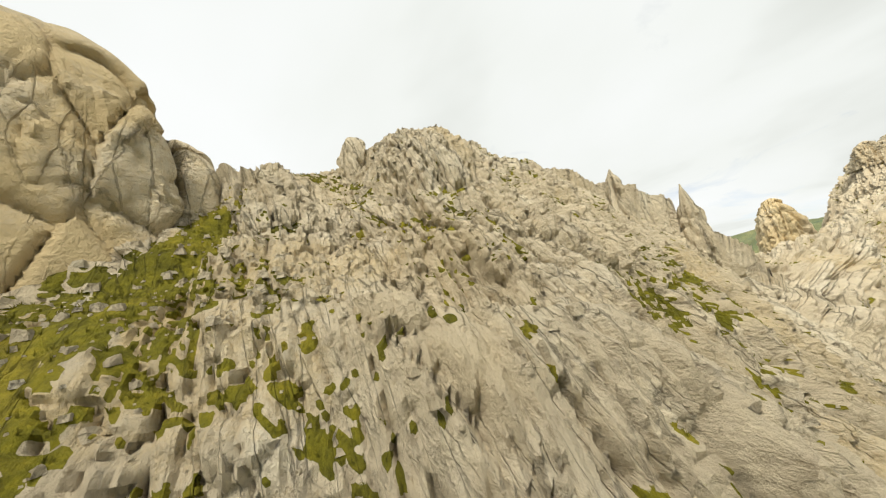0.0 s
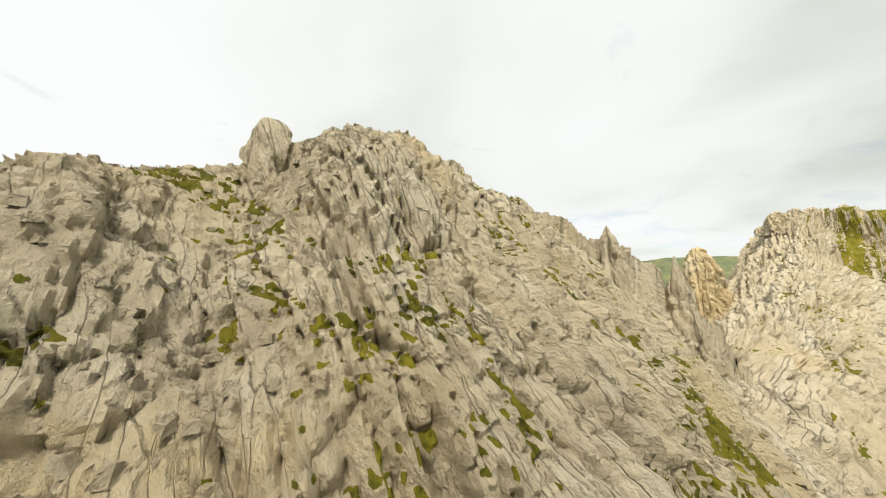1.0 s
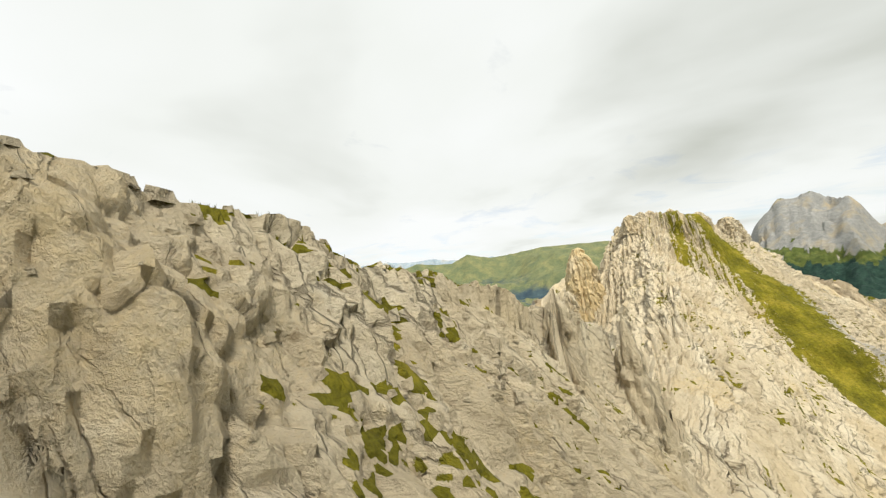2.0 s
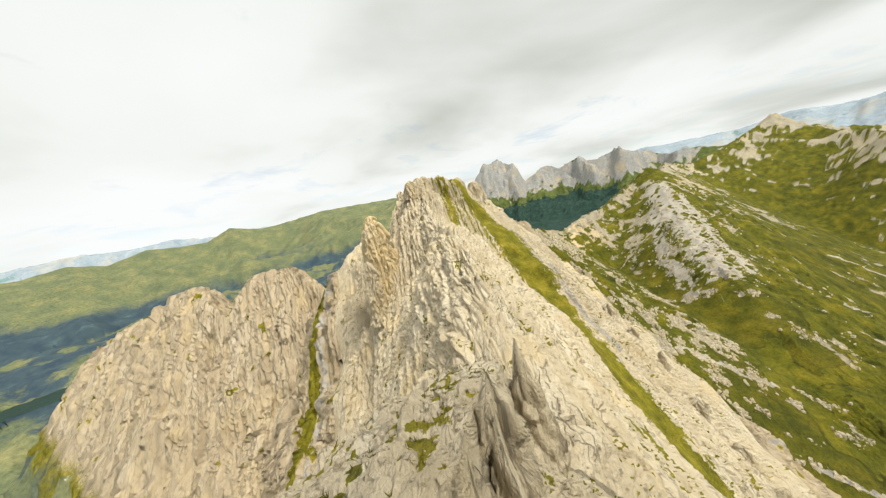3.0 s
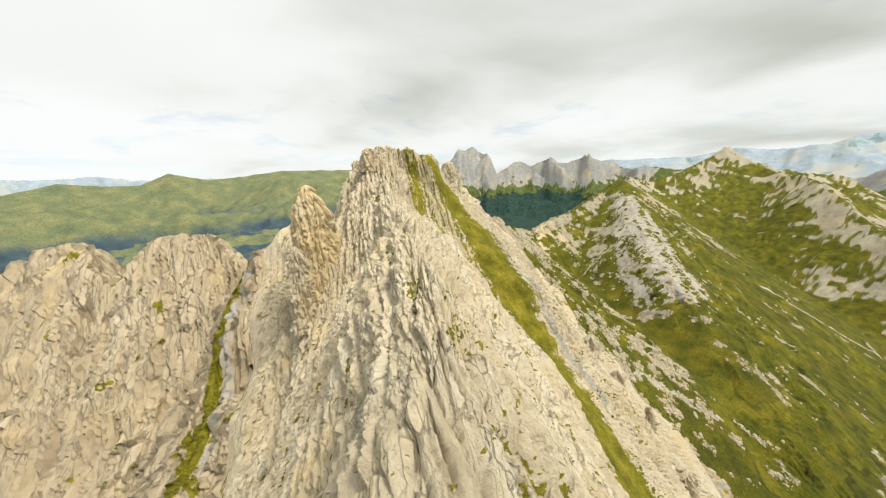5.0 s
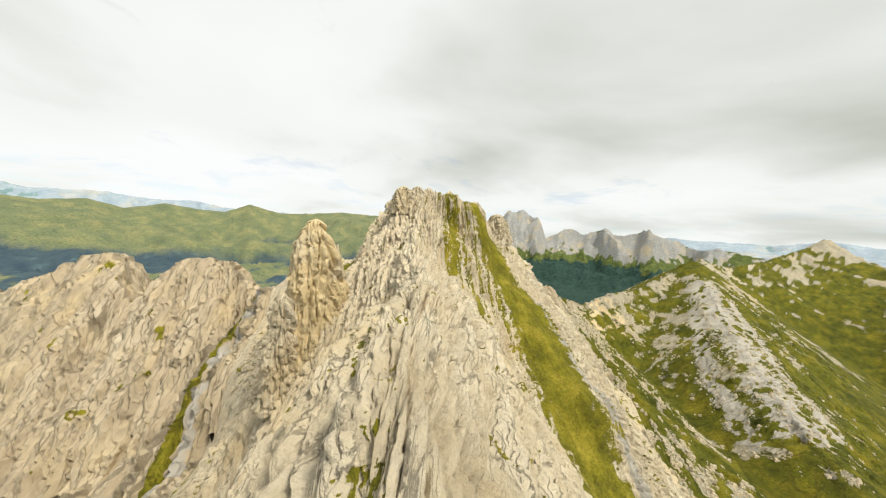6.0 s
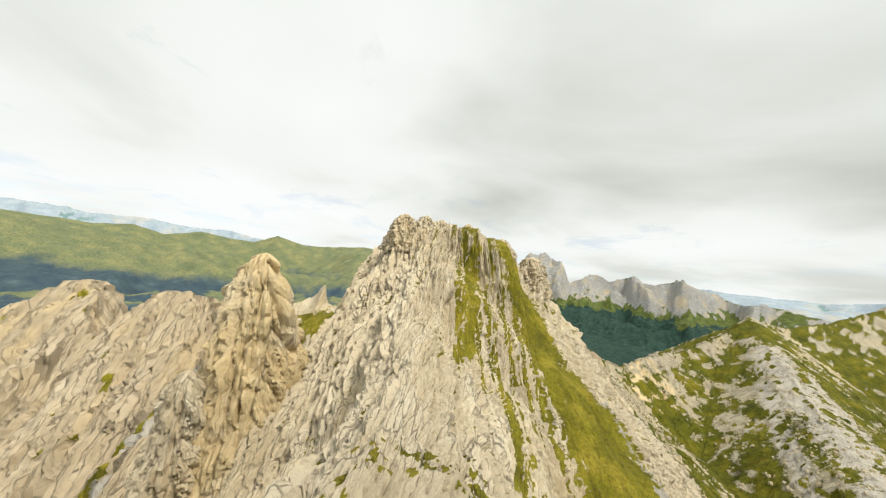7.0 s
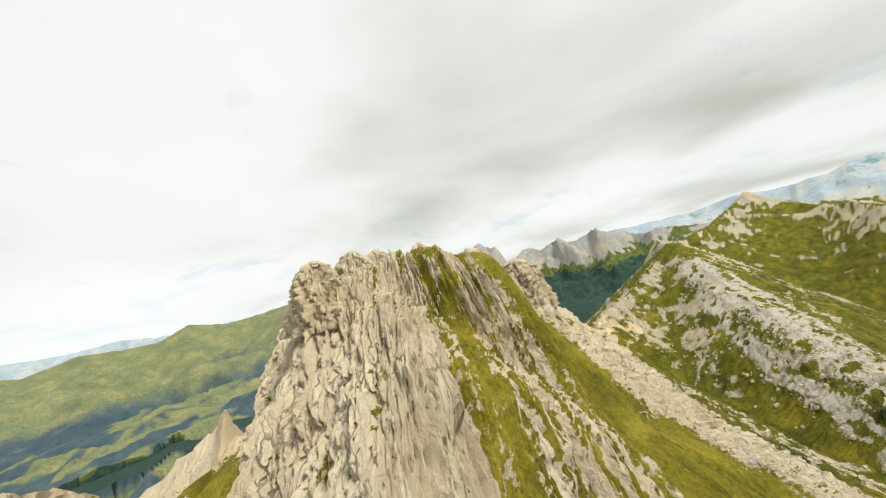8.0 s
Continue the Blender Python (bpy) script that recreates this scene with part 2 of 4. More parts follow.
def pillow(gap, own, tilt, edge):
    """Rounded faces that stand out by differing amounts, with a narrow cleft along their borders."""
    return (1 - np.exp(-gap / edge)) * (0.55 + 0.9 * (own - 0.5) + 0.8 * tilt) - 0.42


def slabs(u, v, z, size, fine, draw):
    """Rounded columns and knobs down the fall line, parted by clefts, at two or three sizes. u runs across them, draw is how long they are."""
    a, b = size * draw, size * (0.5 + 0.5 * draw)
    rib = 1.1 * (fbm(u / (9 * size), v / (34 * a), z / (50 * a), 2, 5, True) - 0.6) + 0.6 * (fbm(u / (3.6 * size), v / (16 * a), z / (24 * a), 2, 25, True) - 0.6)
    out = 2.4 * rib + 1.35 * pillow(*worley(u / (1.9 * size), v / (8 * a), z / (9 * a), 3), 0.09)
    out = out + 0.9 * pillow(*worley(u / (0.85 * size), v / (2.4 * b), z / (2.8 * b), 8), 0.10)
    split = fbm(u / (1.3 * size), v / (16 * a), z / (20 * a), 2, 12)
    out = out - 0.9 * smooth(0.026, 0.0, np.abs(split - 0.5))
    # plates that overlap like leaves of a book: each rises gently across and ends in a sharp edge
    for span, tall, seed in ((3.1, 1.15, 61), (1.25, 0.55, 67)):
        q = u / (span * size) + 1.5 * fbm(u / (3.2 * span * size), v / (7 * span * a), z / (9 * span * a), 3, seed)
        edge = q - np.floor(q)
        out = out + tall * (edge ** 1.4 * smooth(1.0, 0.9, edge) - 0.3) * smooth(0.32, 0.58, fbm(u / (2 * span * size), v / (5 * span * a), z / (6 * span * a), 2, seed + 3))
    if fine:
        out = out + 0.40 * pillow(*worley(u / (0.4 * size), v / (0.9 * b), z / (1.1 * b), 19), 0.14)
    return out * size


def fan(x, y):
    """The peak's beds run along the ridge and spread towards the south: one number for each bed."""
    return (x + 4) * 1.75 / (0.9 + 0.0105 * (90 - np.minimum(y, 96)))


def relief(x, y, z, across, size=1.0, fine=True, draw=1.0, spread=False, grain=4.5):
    """How far the rock stands proud. across: 1 where the face looks along x, so that the slabs run down along x, 0 where along y."""
    w = smooth(0.3, 0.7, across + 0.4 * (vnoise(x / (5 * size), y / (5 * size), z / (5 * size), 6) - 0.5))
    sx, sy = (fan(x, y) if spread else x) + 0.10 * z, y + 0.18 * z
    sx = sx + 0.4 * size * (vnoise(x / (3.5 * size), y / (3.5 * size), z / (8 * size), 31) - 0.5)
    sy = sy + 0.4 * size * (vnoise(x / (3.5 * size), y / (3.5 * size), z / (8 * size), 47) - 0.5)
    out = np.zeros(x.shape)
    for mine, u, v in ((w, sy, sx), (1 - w, sx, sy)):
        at = mine > 0.02
        out[at] += mine[at] * slabs(u[at], v[at], z[at], size, fine, draw)
    u, v = np.where(w > 0.5, sy, sx), np.where(w > 0.5, sx, sy)
    return out, (u / size, v / (grain * size), z / (1.2 * grain * size))


def facing(n):
    """Whether the face with this normal looks along x rather than y, 0 to 1."""
    a, b = np.abs(n[0]) ** 2, np.abs(n[1]) ** 2
    return a / np.maximum(a + b, 1e-6)


def grid_mesh(name, px, py, pz, cover, keep=None, grain=None, crisp=True):
    """A mesh over a grid of points, with the cover (grass, scree, ochre, forest) as a colour; keep: which cells to take."""
    rows, cols = px.shape
    index = np.arange(rows * cols).reshape(rows, cols)
    quads = np.stack([index[:-1, :-1], index[:-1, 1:], index[1:, 1:], index[1:, :-1]], -1).reshape(-1, 4)
    if keep is not None:
        quads = quads[keep.ravel()]
    used = np.unique(quads)
    back = np.zeros(rows * cols, np.int64)
    back[used] = np.arange(len(used))
    quads = back[quads].astype(np.int32)
    mesh = bpy.data.meshes.new(name)
    mesh.vertices.add(len(used))
    mesh.vertices.foreach_set("co", np.stack([px.ravel()[used], py.ravel()[used], pz.ravel()[used]], 1).astype(np.float32).ravel())
    mesh.loops.add(quads.size)
    mesh.loops.foreach_set("vertex_index", quads.ravel())
    mesh.polygons.add(len(quads))
    mesh.polygons.foreach_set("loop_start", np.arange(0, quads.size, 4, dtype=np.int32))
    mesh.update(calc_edges=True)
    if crisp:
        mesh.set_sharp_from_angle(angle=radians(36))
    along_grain = mesh.attributes.new("grain", "FLOAT_VECTOR", "POINT")
    along_grain.data.foreach_set("vector", np.stack([g.ravel()[used] for g in (grain or (px, py, pz))], 1).astype(np.float32).ravel())
    layer = mesh.attributes.new("cover", "FLOAT_COLOR", "POINT")
    layer.data.foreach_set("color", np.stack([c.ravel()[used] for c in cover], 1).astype(np.float32).ravel())
    return mesh


def pieces(tag, keep, least):
    """Numbers the connected pieces of cells with the same tag; pieces under the least size join a neighbour, or become -1."""
    rows, cols = tag.shape
    label = np.where(keep, np.arange(rows * cols).reshape(rows, cols), -1)
    down, across = (tag[1:] == tag[:-1]) & keep[1:] & keep[:-1], (tag[:, 1:] == tag[:, :-1]) & keep[:, 1:] & keep[:, :-1]
    for _ in range(60):
        before = label.sum()
        for r in range(1, rows):
            label[r] = np.where(down[r - 1], np.minimum(label[r], label[r - 1]), label[r])
        for r in range(rows - 2, -1, -1):
            label[r] = np.where(down[r], np.minimum(label[r], label[r + 1]), label[r])
        for c in range(1, cols):
            label[:, c] = np.where(across[:, c - 1], np.minimum(label[:, c], label[:, c - 1]), label[:, c])
        for c in range(cols - 2, -1, -1):
            label[:, c] = np.where(across[:, c], np.minimum(label[:, c], label[:, c + 1]), label[:, c])
        if label.sum() == before:
            break
    for _ in range(40):
        found, counts = np.unique(label[keep], return_counts=True)
        tiny = np.isin(label, found[counts < least]) & keep
        if not tiny.any():
            break
        for shift, axis in ((1, 0), (-1, 0), (1, 1), (-1, 1)):
            other = np.roll(label, shift, axis)
            label = np.where(tiny & (other >= 0) & ~np.roll(tiny, shift, axis), other, label)
    found, counts = np.unique(label[keep], return_counts=True)
    return np.where(np.isin(label, found[counts < least]), -2, label)


def in_parts(name, px, py, pz, cover, keep, span, part_name, material, label, category, crisp=True, grain=None):
    """A stretch of land as one thing: an Empty at its base, and under it its buttresses, parted along wandering lines."""
    cx, cy = px[:-1, :-1], py[:-1, :-1]
    gx = np.floor(cx / span + 0.8 * (fbm(cx / span, cy / span, 0 * cx, 2, 201) - 0.5)).astype(np.int64)
    gy = np.floor(cy / span + 0.8 * (fbm(cx / span, cy / span, 0 * cx, 2, 301) - 0.5)).astype(np.int64)
    tag = pieces(gx * 4096 + gy, keep, 400)
    thing = tagged(new(name), label, category)
    for t in np.unique(tag[keep]):
        mesh = grid_mesh(part_name, px, py, pz, cover, (tag == t) & keep, grain, crisp)
        mesh.materials.append(material)
        piece = new("rubble" if t == -2 else part_name, mesh)
        piece.parent = thing
        if t == -2:
            tagged(piece, kind="stuff")
    return thing


# ---------------------------------------------------------------- materials


def principled(name, rough=0.9):
    mat = bpy.data.materials.new(name)
    mat.use_nodes = True
    bsdf = mat.node_tree.nodes["Principled BSDF"]
    bsdf.inputs["Roughness"].default_value = rough
    bsdf.inputs["Specular IOR Level"].default_value = 0.25
    return mat, mat.node_tree.nodes, mat.node_tree.links, bsdf


def mapped(ns, ls, scale):
    tc = ns.new("ShaderNodeTexCoord")
    mp = ns.new("ShaderNodeMapping")
    mp.inputs["Scale"].default_value = scale
    ls.new(tc.outputs["Object"], mp.inputs["Vector"])
    return mp.outputs[0]


def ramp(ns, ls, source, stops):
    r = ns.new("ShaderNodeValToRGB")
    while len(r.color_ramp.elements) < len(stops):
        r.color_ramp.elements.new(0.5)
    for e, (p, c) in zip(r.color_ramp.elements, stops):
        e.position, e.color = p, (*c, 1)
    ls.new(source, r.inputs["Fac"])
    return r.outputs["Color"]


def mixed(ns, ls, fac, a, b):
    m = ns.new("ShaderNodeMix")
    m.data_type = "RGBA"
    if isinstance(fac, float):
        m.inputs["Factor"].default_value = fac
    else:
        ls.new(fac, m.inputs["Factor"])
    for sock, v in (("A", a), ("B", b)):
        target = [s for s in m.inputs if s.name == sock and s.type == "RGBA"][0]
        if isinstance(v, tuple):
            target.default_value = (*v, 1)
        else:
            ls.new(v, target)
    return [s for s in m.outputs if s.type == "RGBA"][0]


def land_material(name, size=1.0, rock=((0.48, 0.40, 0.27), (0.67, 0.575, 0.41), (0.76, 0.685, 0.525)), grass=((0.10, 0.095, 0.008), (0.21, 0.19, 0.012), (0.34, 0.28, 0.03)),
                  forest=((0.008, 0.02, 0.012), (0.03, 0.06, 0.03)), bump=1.0, soft=0.05):
    """Limestone with ochre stains, overlaid where the cover says so by turf, scree or forest."""
    mat, ns, ls, bsdf = principled(name)
    at = ns.new("ShaderNodeAttribute")
    at.attribute_name = "cover"
    sep = ns.new("ShaderNodeSeparateColor")
    ls.new(at.outputs["Color"], sep.inputs[0])
    k = 1 / size
    gr = ns.new("ShaderNodeAttribute")
    gr.attribute_name = "grain"

    def grained(scale, draw=1.0):
        mp = ns.new("ShaderNodeMapping")
        mp.inputs["Scale"].default_value = (scale, scale * draw, scale * draw)
        ls.new(gr.outputs["Vector"], mp.inputs["Vector"])
        return mp.outputs[0]

    n1 = node(ns, "ShaderNodeTexNoise", Scale=0.9, Detail=9.0, Roughness=0.62)
    ls.new(grained(0.5 * k), n1.inputs["Vector"])
    n2 = node(ns, "ShaderNodeTexNoise", Scale=1.0, Detail=6.0, Roughness=0.7)
    ls.new(grained(3.2 * k, 1.3), n2.inputs["Vector"])
    n3 = node(ns, "ShaderNodeTexNoise", Scale=1.0, Detail=5.0, Roughness=0.55)
    ls.new(mapped(ns, ls, (0.09 * k, 0.09 * k, 0.05 * k)), n3.inputs["Vector"])
    stone = ramp(ns, ls, n1.outputs["Fac"], [(0.28, rock[0]), (0.5, rock[1]), (0.72, rock[2])])
    speck = ramp(ns, ls, n2.outputs["Fac"], [(0.31, (0.60, 0.56, 0.51)), (0.42, (0.95, 0.945, 0.94)), (0.66, (1.08, 1.08, 1.06))])
    mul = ns.new("ShaderNodeMix"); mul.data_type, mul.blend_type = "RGBA", "MULTIPLY"
    mul.inputs["Factor"].default_value = 1.0
    a, b = [s for s in mul.inputs if s.type == "RGBA"]
    ls.new(stone, a); ls.new(speck, b)
    stone = [s for s in mul.outputs if s.type == "RGBA"][0]
    # open cracks, their shade painted in as dark brown, and finer ones between them
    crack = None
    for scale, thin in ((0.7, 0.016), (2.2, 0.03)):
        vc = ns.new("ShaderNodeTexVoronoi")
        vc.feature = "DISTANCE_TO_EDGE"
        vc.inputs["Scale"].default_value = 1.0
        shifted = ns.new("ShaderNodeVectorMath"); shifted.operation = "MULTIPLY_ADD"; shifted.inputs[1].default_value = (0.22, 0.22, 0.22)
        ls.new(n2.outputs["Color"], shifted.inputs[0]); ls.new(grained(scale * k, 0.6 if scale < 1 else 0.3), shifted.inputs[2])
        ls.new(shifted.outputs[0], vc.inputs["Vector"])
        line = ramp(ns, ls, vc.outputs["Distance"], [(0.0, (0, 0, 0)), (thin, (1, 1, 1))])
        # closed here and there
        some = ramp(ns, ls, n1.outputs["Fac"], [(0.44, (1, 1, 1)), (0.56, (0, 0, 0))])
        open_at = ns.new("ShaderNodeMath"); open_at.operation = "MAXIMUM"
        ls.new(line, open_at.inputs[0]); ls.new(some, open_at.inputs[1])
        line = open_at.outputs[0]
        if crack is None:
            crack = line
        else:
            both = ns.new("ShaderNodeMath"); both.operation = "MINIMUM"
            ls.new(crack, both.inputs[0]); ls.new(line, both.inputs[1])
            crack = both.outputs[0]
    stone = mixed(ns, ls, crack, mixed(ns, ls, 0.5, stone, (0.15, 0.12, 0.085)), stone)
    och = ramp(ns, ls, n3.outputs["Fac"], [(0.5, (0, 0, 0)), (0.72, (0.6, 0.6, 0.6))])
    stone = mixed(ns, ls, och, stone, (0.60, 0.47, 0.27))
    wob = ns.new("ShaderNodeMath"); wob.operation = "MULTIPLY_ADD"; wob.inputs[1].default_value, wob.inputs[2].default_value = 1.5, -0.75
    nw = node(ns, "ShaderNodeTexNoise", Scale=1.0, Detail=8.0, Roughness=0.75)
    ls.new(mapped(ns, ls, (3.2 * k, 3.2 * k, 3.2 * k)), nw.inputs["Vector"])
    ls.new(nw.outputs["Fac"], wob.inputs[0])

    def mask(channel, low, high):
        s = ns.new("ShaderNodeMath"); s.operation = "ADD"
        ls.new(channel, s.inputs[0]); ls.new(wob.outputs[0], s.inputs[1])
        return ramp(ns, ls, s.outputs[0], [(low, (0, 0, 0)), (high, (1, 1, 1))])

    stone = mixed(ns, ls, mask(sep.outputs[2], 0.3, 0.95), stone, (0.68, 0.535, 0.30))
    colour = mixed(ns, ls, mask(sep.outputs[1], 0.42, 0.58), stone, mixed(ns, ls, n2.outputs["Fac"], (0.36, 0.325, 0.265), (0.58, 0.54, 0.465)))
    n4 = node(ns, "ShaderNodeTexNoise", Scale=1.0, Detail=8.0, Roughness=0.65)
    ls.new(mapped(ns, ls, (0.22 * k, 0.22 * k, 0.22 * k)), n4.inputs["Vector"])
    turf = ramp(ns, ls, n4.outputs["Fac"], [(0.3, grass[0]), (0.5, grass[1]), (0.68, grass[2])])
    n8 = node(ns, "ShaderNodeTexNoise", Scale=1.0, Detail=7.0, Roughness=0.7)
    ls.new(mapped(ns, ls, (2.4 * k, 2.4 * k, 2.4 * k)), n8.inputs["Vector"])
    blades = ramp(ns, ls, n8.outputs["Fac"], [(0.34, (0.62, 0.62, 0.62)), (0.5, (1, 1, 1)), (0.66, (1.3, 1.25, 1.1))])
    tuft = ns.new("ShaderNodeMix"); tuft.data_type, tuft.blend_type = "RGBA", "MULTIPLY"
    tuft.inputs["Factor"].default_value = 1.0
    a, b = [q for q in tuft.inputs if q.type == "RGBA"]
    ls.new(turf, a); ls.new(blades, b)
    turf = [q for q in tuft.outputs if q.type == "RGBA"][0]
    colour = mixed(ns, ls, mask(sep.outputs[0], 0.45, 0.56), colour, turf)
    alpha = ns.new("ShaderNodeMath"); alpha.operation = "ADD"
    ls.new(at.outputs["Alpha"], alpha.inputs[0]); ls.new(wob.outputs[0], alpha.inputs[1])
    n7 = node(ns, "ShaderNodeTexNoise", Scale=1.0, Detail=6.0, Roughness=0.65)
    ls.new(mapped(ns, ls, (0.35 * k, 0.35 * k, 0.35 * k)), n7.inputs["Vector"])
    wood = ramp(ns, ls, n7.outputs["Fac"], [(0.35, forest[0]), (0.6, forest[1]), (0.75, tuple(1.7 * c for c in forest[1]))])
    colour = mixed(ns, ls, ramp(ns, ls, alpha.outputs[0], [(0.5 - soft, (0, 0, 0)), (0.5 + soft, (1, 1, 1))]), colour, wood)
    ls.new(colour, bsdf.inputs["Base Color"])
    # fine relief: grain and thin cracks
    n5 = node(ns, "ShaderNodeTexNoise", Scale=1.0, Detail=7.0, Roughness=0.7)
    ls.new(grained(5.5 * k, 2.0), n5.inputs["Vector"])
    tall = ns.new("ShaderNodeMath"); tall.operation = "ADD"
    ls.new(n5.outputs["Fac"], tall.inputs[0]); ls.new(n2.outputs["Fac"], tall.inputs[1])
    n6 = node(ns, "ShaderNodeTexNoise", Scale=1.0, Detail=8.0, Roughness=0.7)
    ls.new(mapped(ns, ls, (3.5 * k, 3.5 * k, 3.0 * k)), n6.inputs["Vector"])
    more = ns.new("ShaderNodeMath"); more.operation = "MULTIPLY_ADD"; more.inputs[1].default_value = 1.3
    ls.new(n6.outputs["Fac"], more.inputs[0]); ls.new(tall.outputs[0], more.inputs[2])
    tall = more
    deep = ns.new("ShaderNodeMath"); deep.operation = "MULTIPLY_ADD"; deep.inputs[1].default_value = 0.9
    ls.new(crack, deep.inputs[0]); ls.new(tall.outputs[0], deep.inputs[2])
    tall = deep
    bp = node(ns, "ShaderNodeBump", Strength=1.0 * bump, Distance=0.25 * size)
    ls.new(tall.outputs[0], bp.inputs["Height"])
    ls.new(bp.outputs[0], bsdf.inputs["Normal"])
    return mat


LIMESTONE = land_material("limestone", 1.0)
# the forest pair here is blued to paint in the valley's haze
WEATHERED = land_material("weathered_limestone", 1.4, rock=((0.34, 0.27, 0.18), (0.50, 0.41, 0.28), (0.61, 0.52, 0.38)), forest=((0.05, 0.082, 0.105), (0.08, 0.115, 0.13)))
DISTANT_ROCK = land_material("limestone_far", 5.0, rock=((0.23, 0.235, 0.23), (0.34, 0.34, 0.325), (0.45, 0.445, 0.42)), grass=((0.05, 0.075, 0.02), (0.10, 0.13, 0.03), (0.17, 0.19, 0.05)),
                             forest=((0.012, 0.035, 0.03), (0.03, 0.07, 0.05)))
MEADOW = land_material("meadow", 3.0, rock=((0.27, 0.235, 0.165), (0.42, 0.375, 0.275), (0.55, 0.505, 0.39)), grass=((0.045, 0.055, 0.003), (0.112, 0.113, 0.005), (0.205, 0.172, 0.010)))

# ---------------------------------------------------------------- cover: where turf, scree and stains lie
TURF_LINES = [
    (((2, 93), (3, 86), (2, 80), (3, 68)), 1.8), (((5, 94), (10, 86), (15, 82)), 1.3),
    (((12, 90), (17, 82), (21, 79), (24, 68), (26, 55), (31, 23), (36, 0), (42, -25), (47, -45)), 7.0),
    (((9, 62), (9, 48), (14, 36)), 0.9), (((-5, -73.6), (0, -75), (5, -77.2), (10, -80)), 0.7), (((-3, -53), (1, -50), (3, -46)), 1.0), (((-68, 111), (-73, 104), (-77, 90), (-77, 78), (-80, 60), (-87, 35)), 3.0), (((-34, 101), (-39, 105)), 4.5), (((-58, 124), (-66, 134)), 7.0),
]
SCREE_LINES = [
    (((27, 78), (33, 55), (39, 28)), 1.0), (((-66, 107), (-70, 98), (-72, 88), (-71, 76), (-74, 58), (-80, 35)), 4.2),
    (((75, 85), (110, 92), (150, 80)), 3.0), (((80, 25), (120, 18), (170, 12)), 2.2), (((70, 50), (120, 50), (190, 20)), 2.0),
    (((75, -5), (110, -12), (150, -22)), 2.2), (((296, 330), (270, 280), (225, 200), (206, 158)), 17.0), (((300, 300), (255, 215), (232, 165)), 9.0), (((262, 300), (205, 215), (182, 160)), 7.0), (((400, 235), (480, 200), (560, 176)), 4.0),
]
TRAIL = ((60, 215), (120, 230), (200, 262), (300, 285), (400, 250), (480, 215), (560, 180), (600, 170))


def cover_near(x, y, z, ny, proud):
    """Turf in the gullies, between the knobs and on the ledges of the crag and the peak. proud: how far the rock stands out."""
    patch = 0.55 * fbm(x / 2.6, y / 2.6, z / 2.6, 3, 91) + 0.45 * fbm(x / 0.8, y / 0.8, z / 1.6, 2, 92)
    deep = smooth(0.5, -0.7, proud)
    turf = np.zeros_like(x)
    for line, width in TURF_LINES:
        broken = 2.6 if width < 4 else 1.3
        turf = np.maximum(turf, smooth(1.5, 0.4, along(x, y, line) / width + broken * (patch - 0.5) + 0.3 * broken * (0.5 - deep)))
    crumb = 0.5 * fbm(x / 3.2, y / 3.2, z / 3.2, 2, 93) + 0.5 * fbm(x / 0.42, y / 0.42, z / 0.6, 2, 94)
    ledge = smooth(0.575, 0.62, crumb + 0.12 * (deep - 0.5)) * smooth(0.36, 0.55, ny)
    turf = np.maximum(turf, ledge * smooth(-44, -50, y) + 0.75 * ledge * smooth(0.02, 0.1, crumb - 0.5))
    # streaks down the sunny east flank of the summit, and the slope under the great tower
    streak = 0.7 * fbm(fan(x, y) / 1.5, y / 16, z / 20, 2, 95) + 0.3 * fbm(x / 0.9, y / 0.9, z / 1.4, 2, 96)
    flank = smooth(15, 5, along(x, y, ((3, 97), (8, 84), (12, 68)))) + 0.5 * smooth(12, 4, along(x, y, ((12, 68), (14, 48))))
    turf = np.maximum(turf, smooth(0.50, 0.57, streak + 0.10 * (deep - 0.5) + 0.16 * (flank - 1)) * smooth(0.1, 0.3, flank) * smooth(0.2, 0.35, ny))
    lawn = smooth(1.8, 0.5, along(x, y, ((-6, -73), (0, -74.8), (6, -77), (12, -80))))
    turf = np.maximum(turf, lawn * smooth(0.42, 0.58, patch + 0.22 * (deep - 0.5)) * smooth(0.3, 0.5, ny))
    scree = np.zeros_like(x)
    for line, width in SCREE_LINES[:2]:
        scree = np.maximum(scree, smooth(1.2, 0.8, along(x, y, line) / width + 0.5 * (patch - 0.5)))
    ochre = smooth(0.58, 0.78, fbm(x / 9, y / 9, z / 9, 3, 13)) * 0.6
    ochre = np.maximum(ochre, 0.9 * smooth(9, 3, np.hypot(x + 1, y + 76)) * smooth(0.4, 0.6, patch))
    return turf, scree, ochre, np.zeros_like(x)


def steps(*spans):
    """Coordinates along an axis: spans of (start, end, step)."""
    return np.concatenate([np.arange(a, b, s) for a, b, s in spans] + [[spans[-1][1]]])


def normals(px, py, pz):
    ax, ay, az = (np.gradient(p, axis=1) for p in (px, py, pz))
    bx, by, bz = (np.gradient(p, axis=0) for p in (px, py, pz))
    n = np.stack([ay * bz - az * by, az * bx - ax * bz, ax * by - ay * bx])
    return n / np.maximum(np.linalg.norm(n, axis=0), 1e-9)


def blurred(v, *cells):
    """The mean over windows of 2k + 1 cells along y and x."""
    for axis, k in enumerate(cells):
        w = np.moveaxis(v, axis, 0)
        padded = np.concatenate([np.repeat(w[:1], k + 1, 0), w, np.repeat(w[-1:], k, 0)])
        total = np.cumsum(padded, 0)
        v = np.moveaxis((total[2 * k + 1:] - total[:-2 * k - 1]) / (2 * k + 1), 0, axis)
    return v


X0, X1, Y0, Y1 = -62, 76, -112, 136


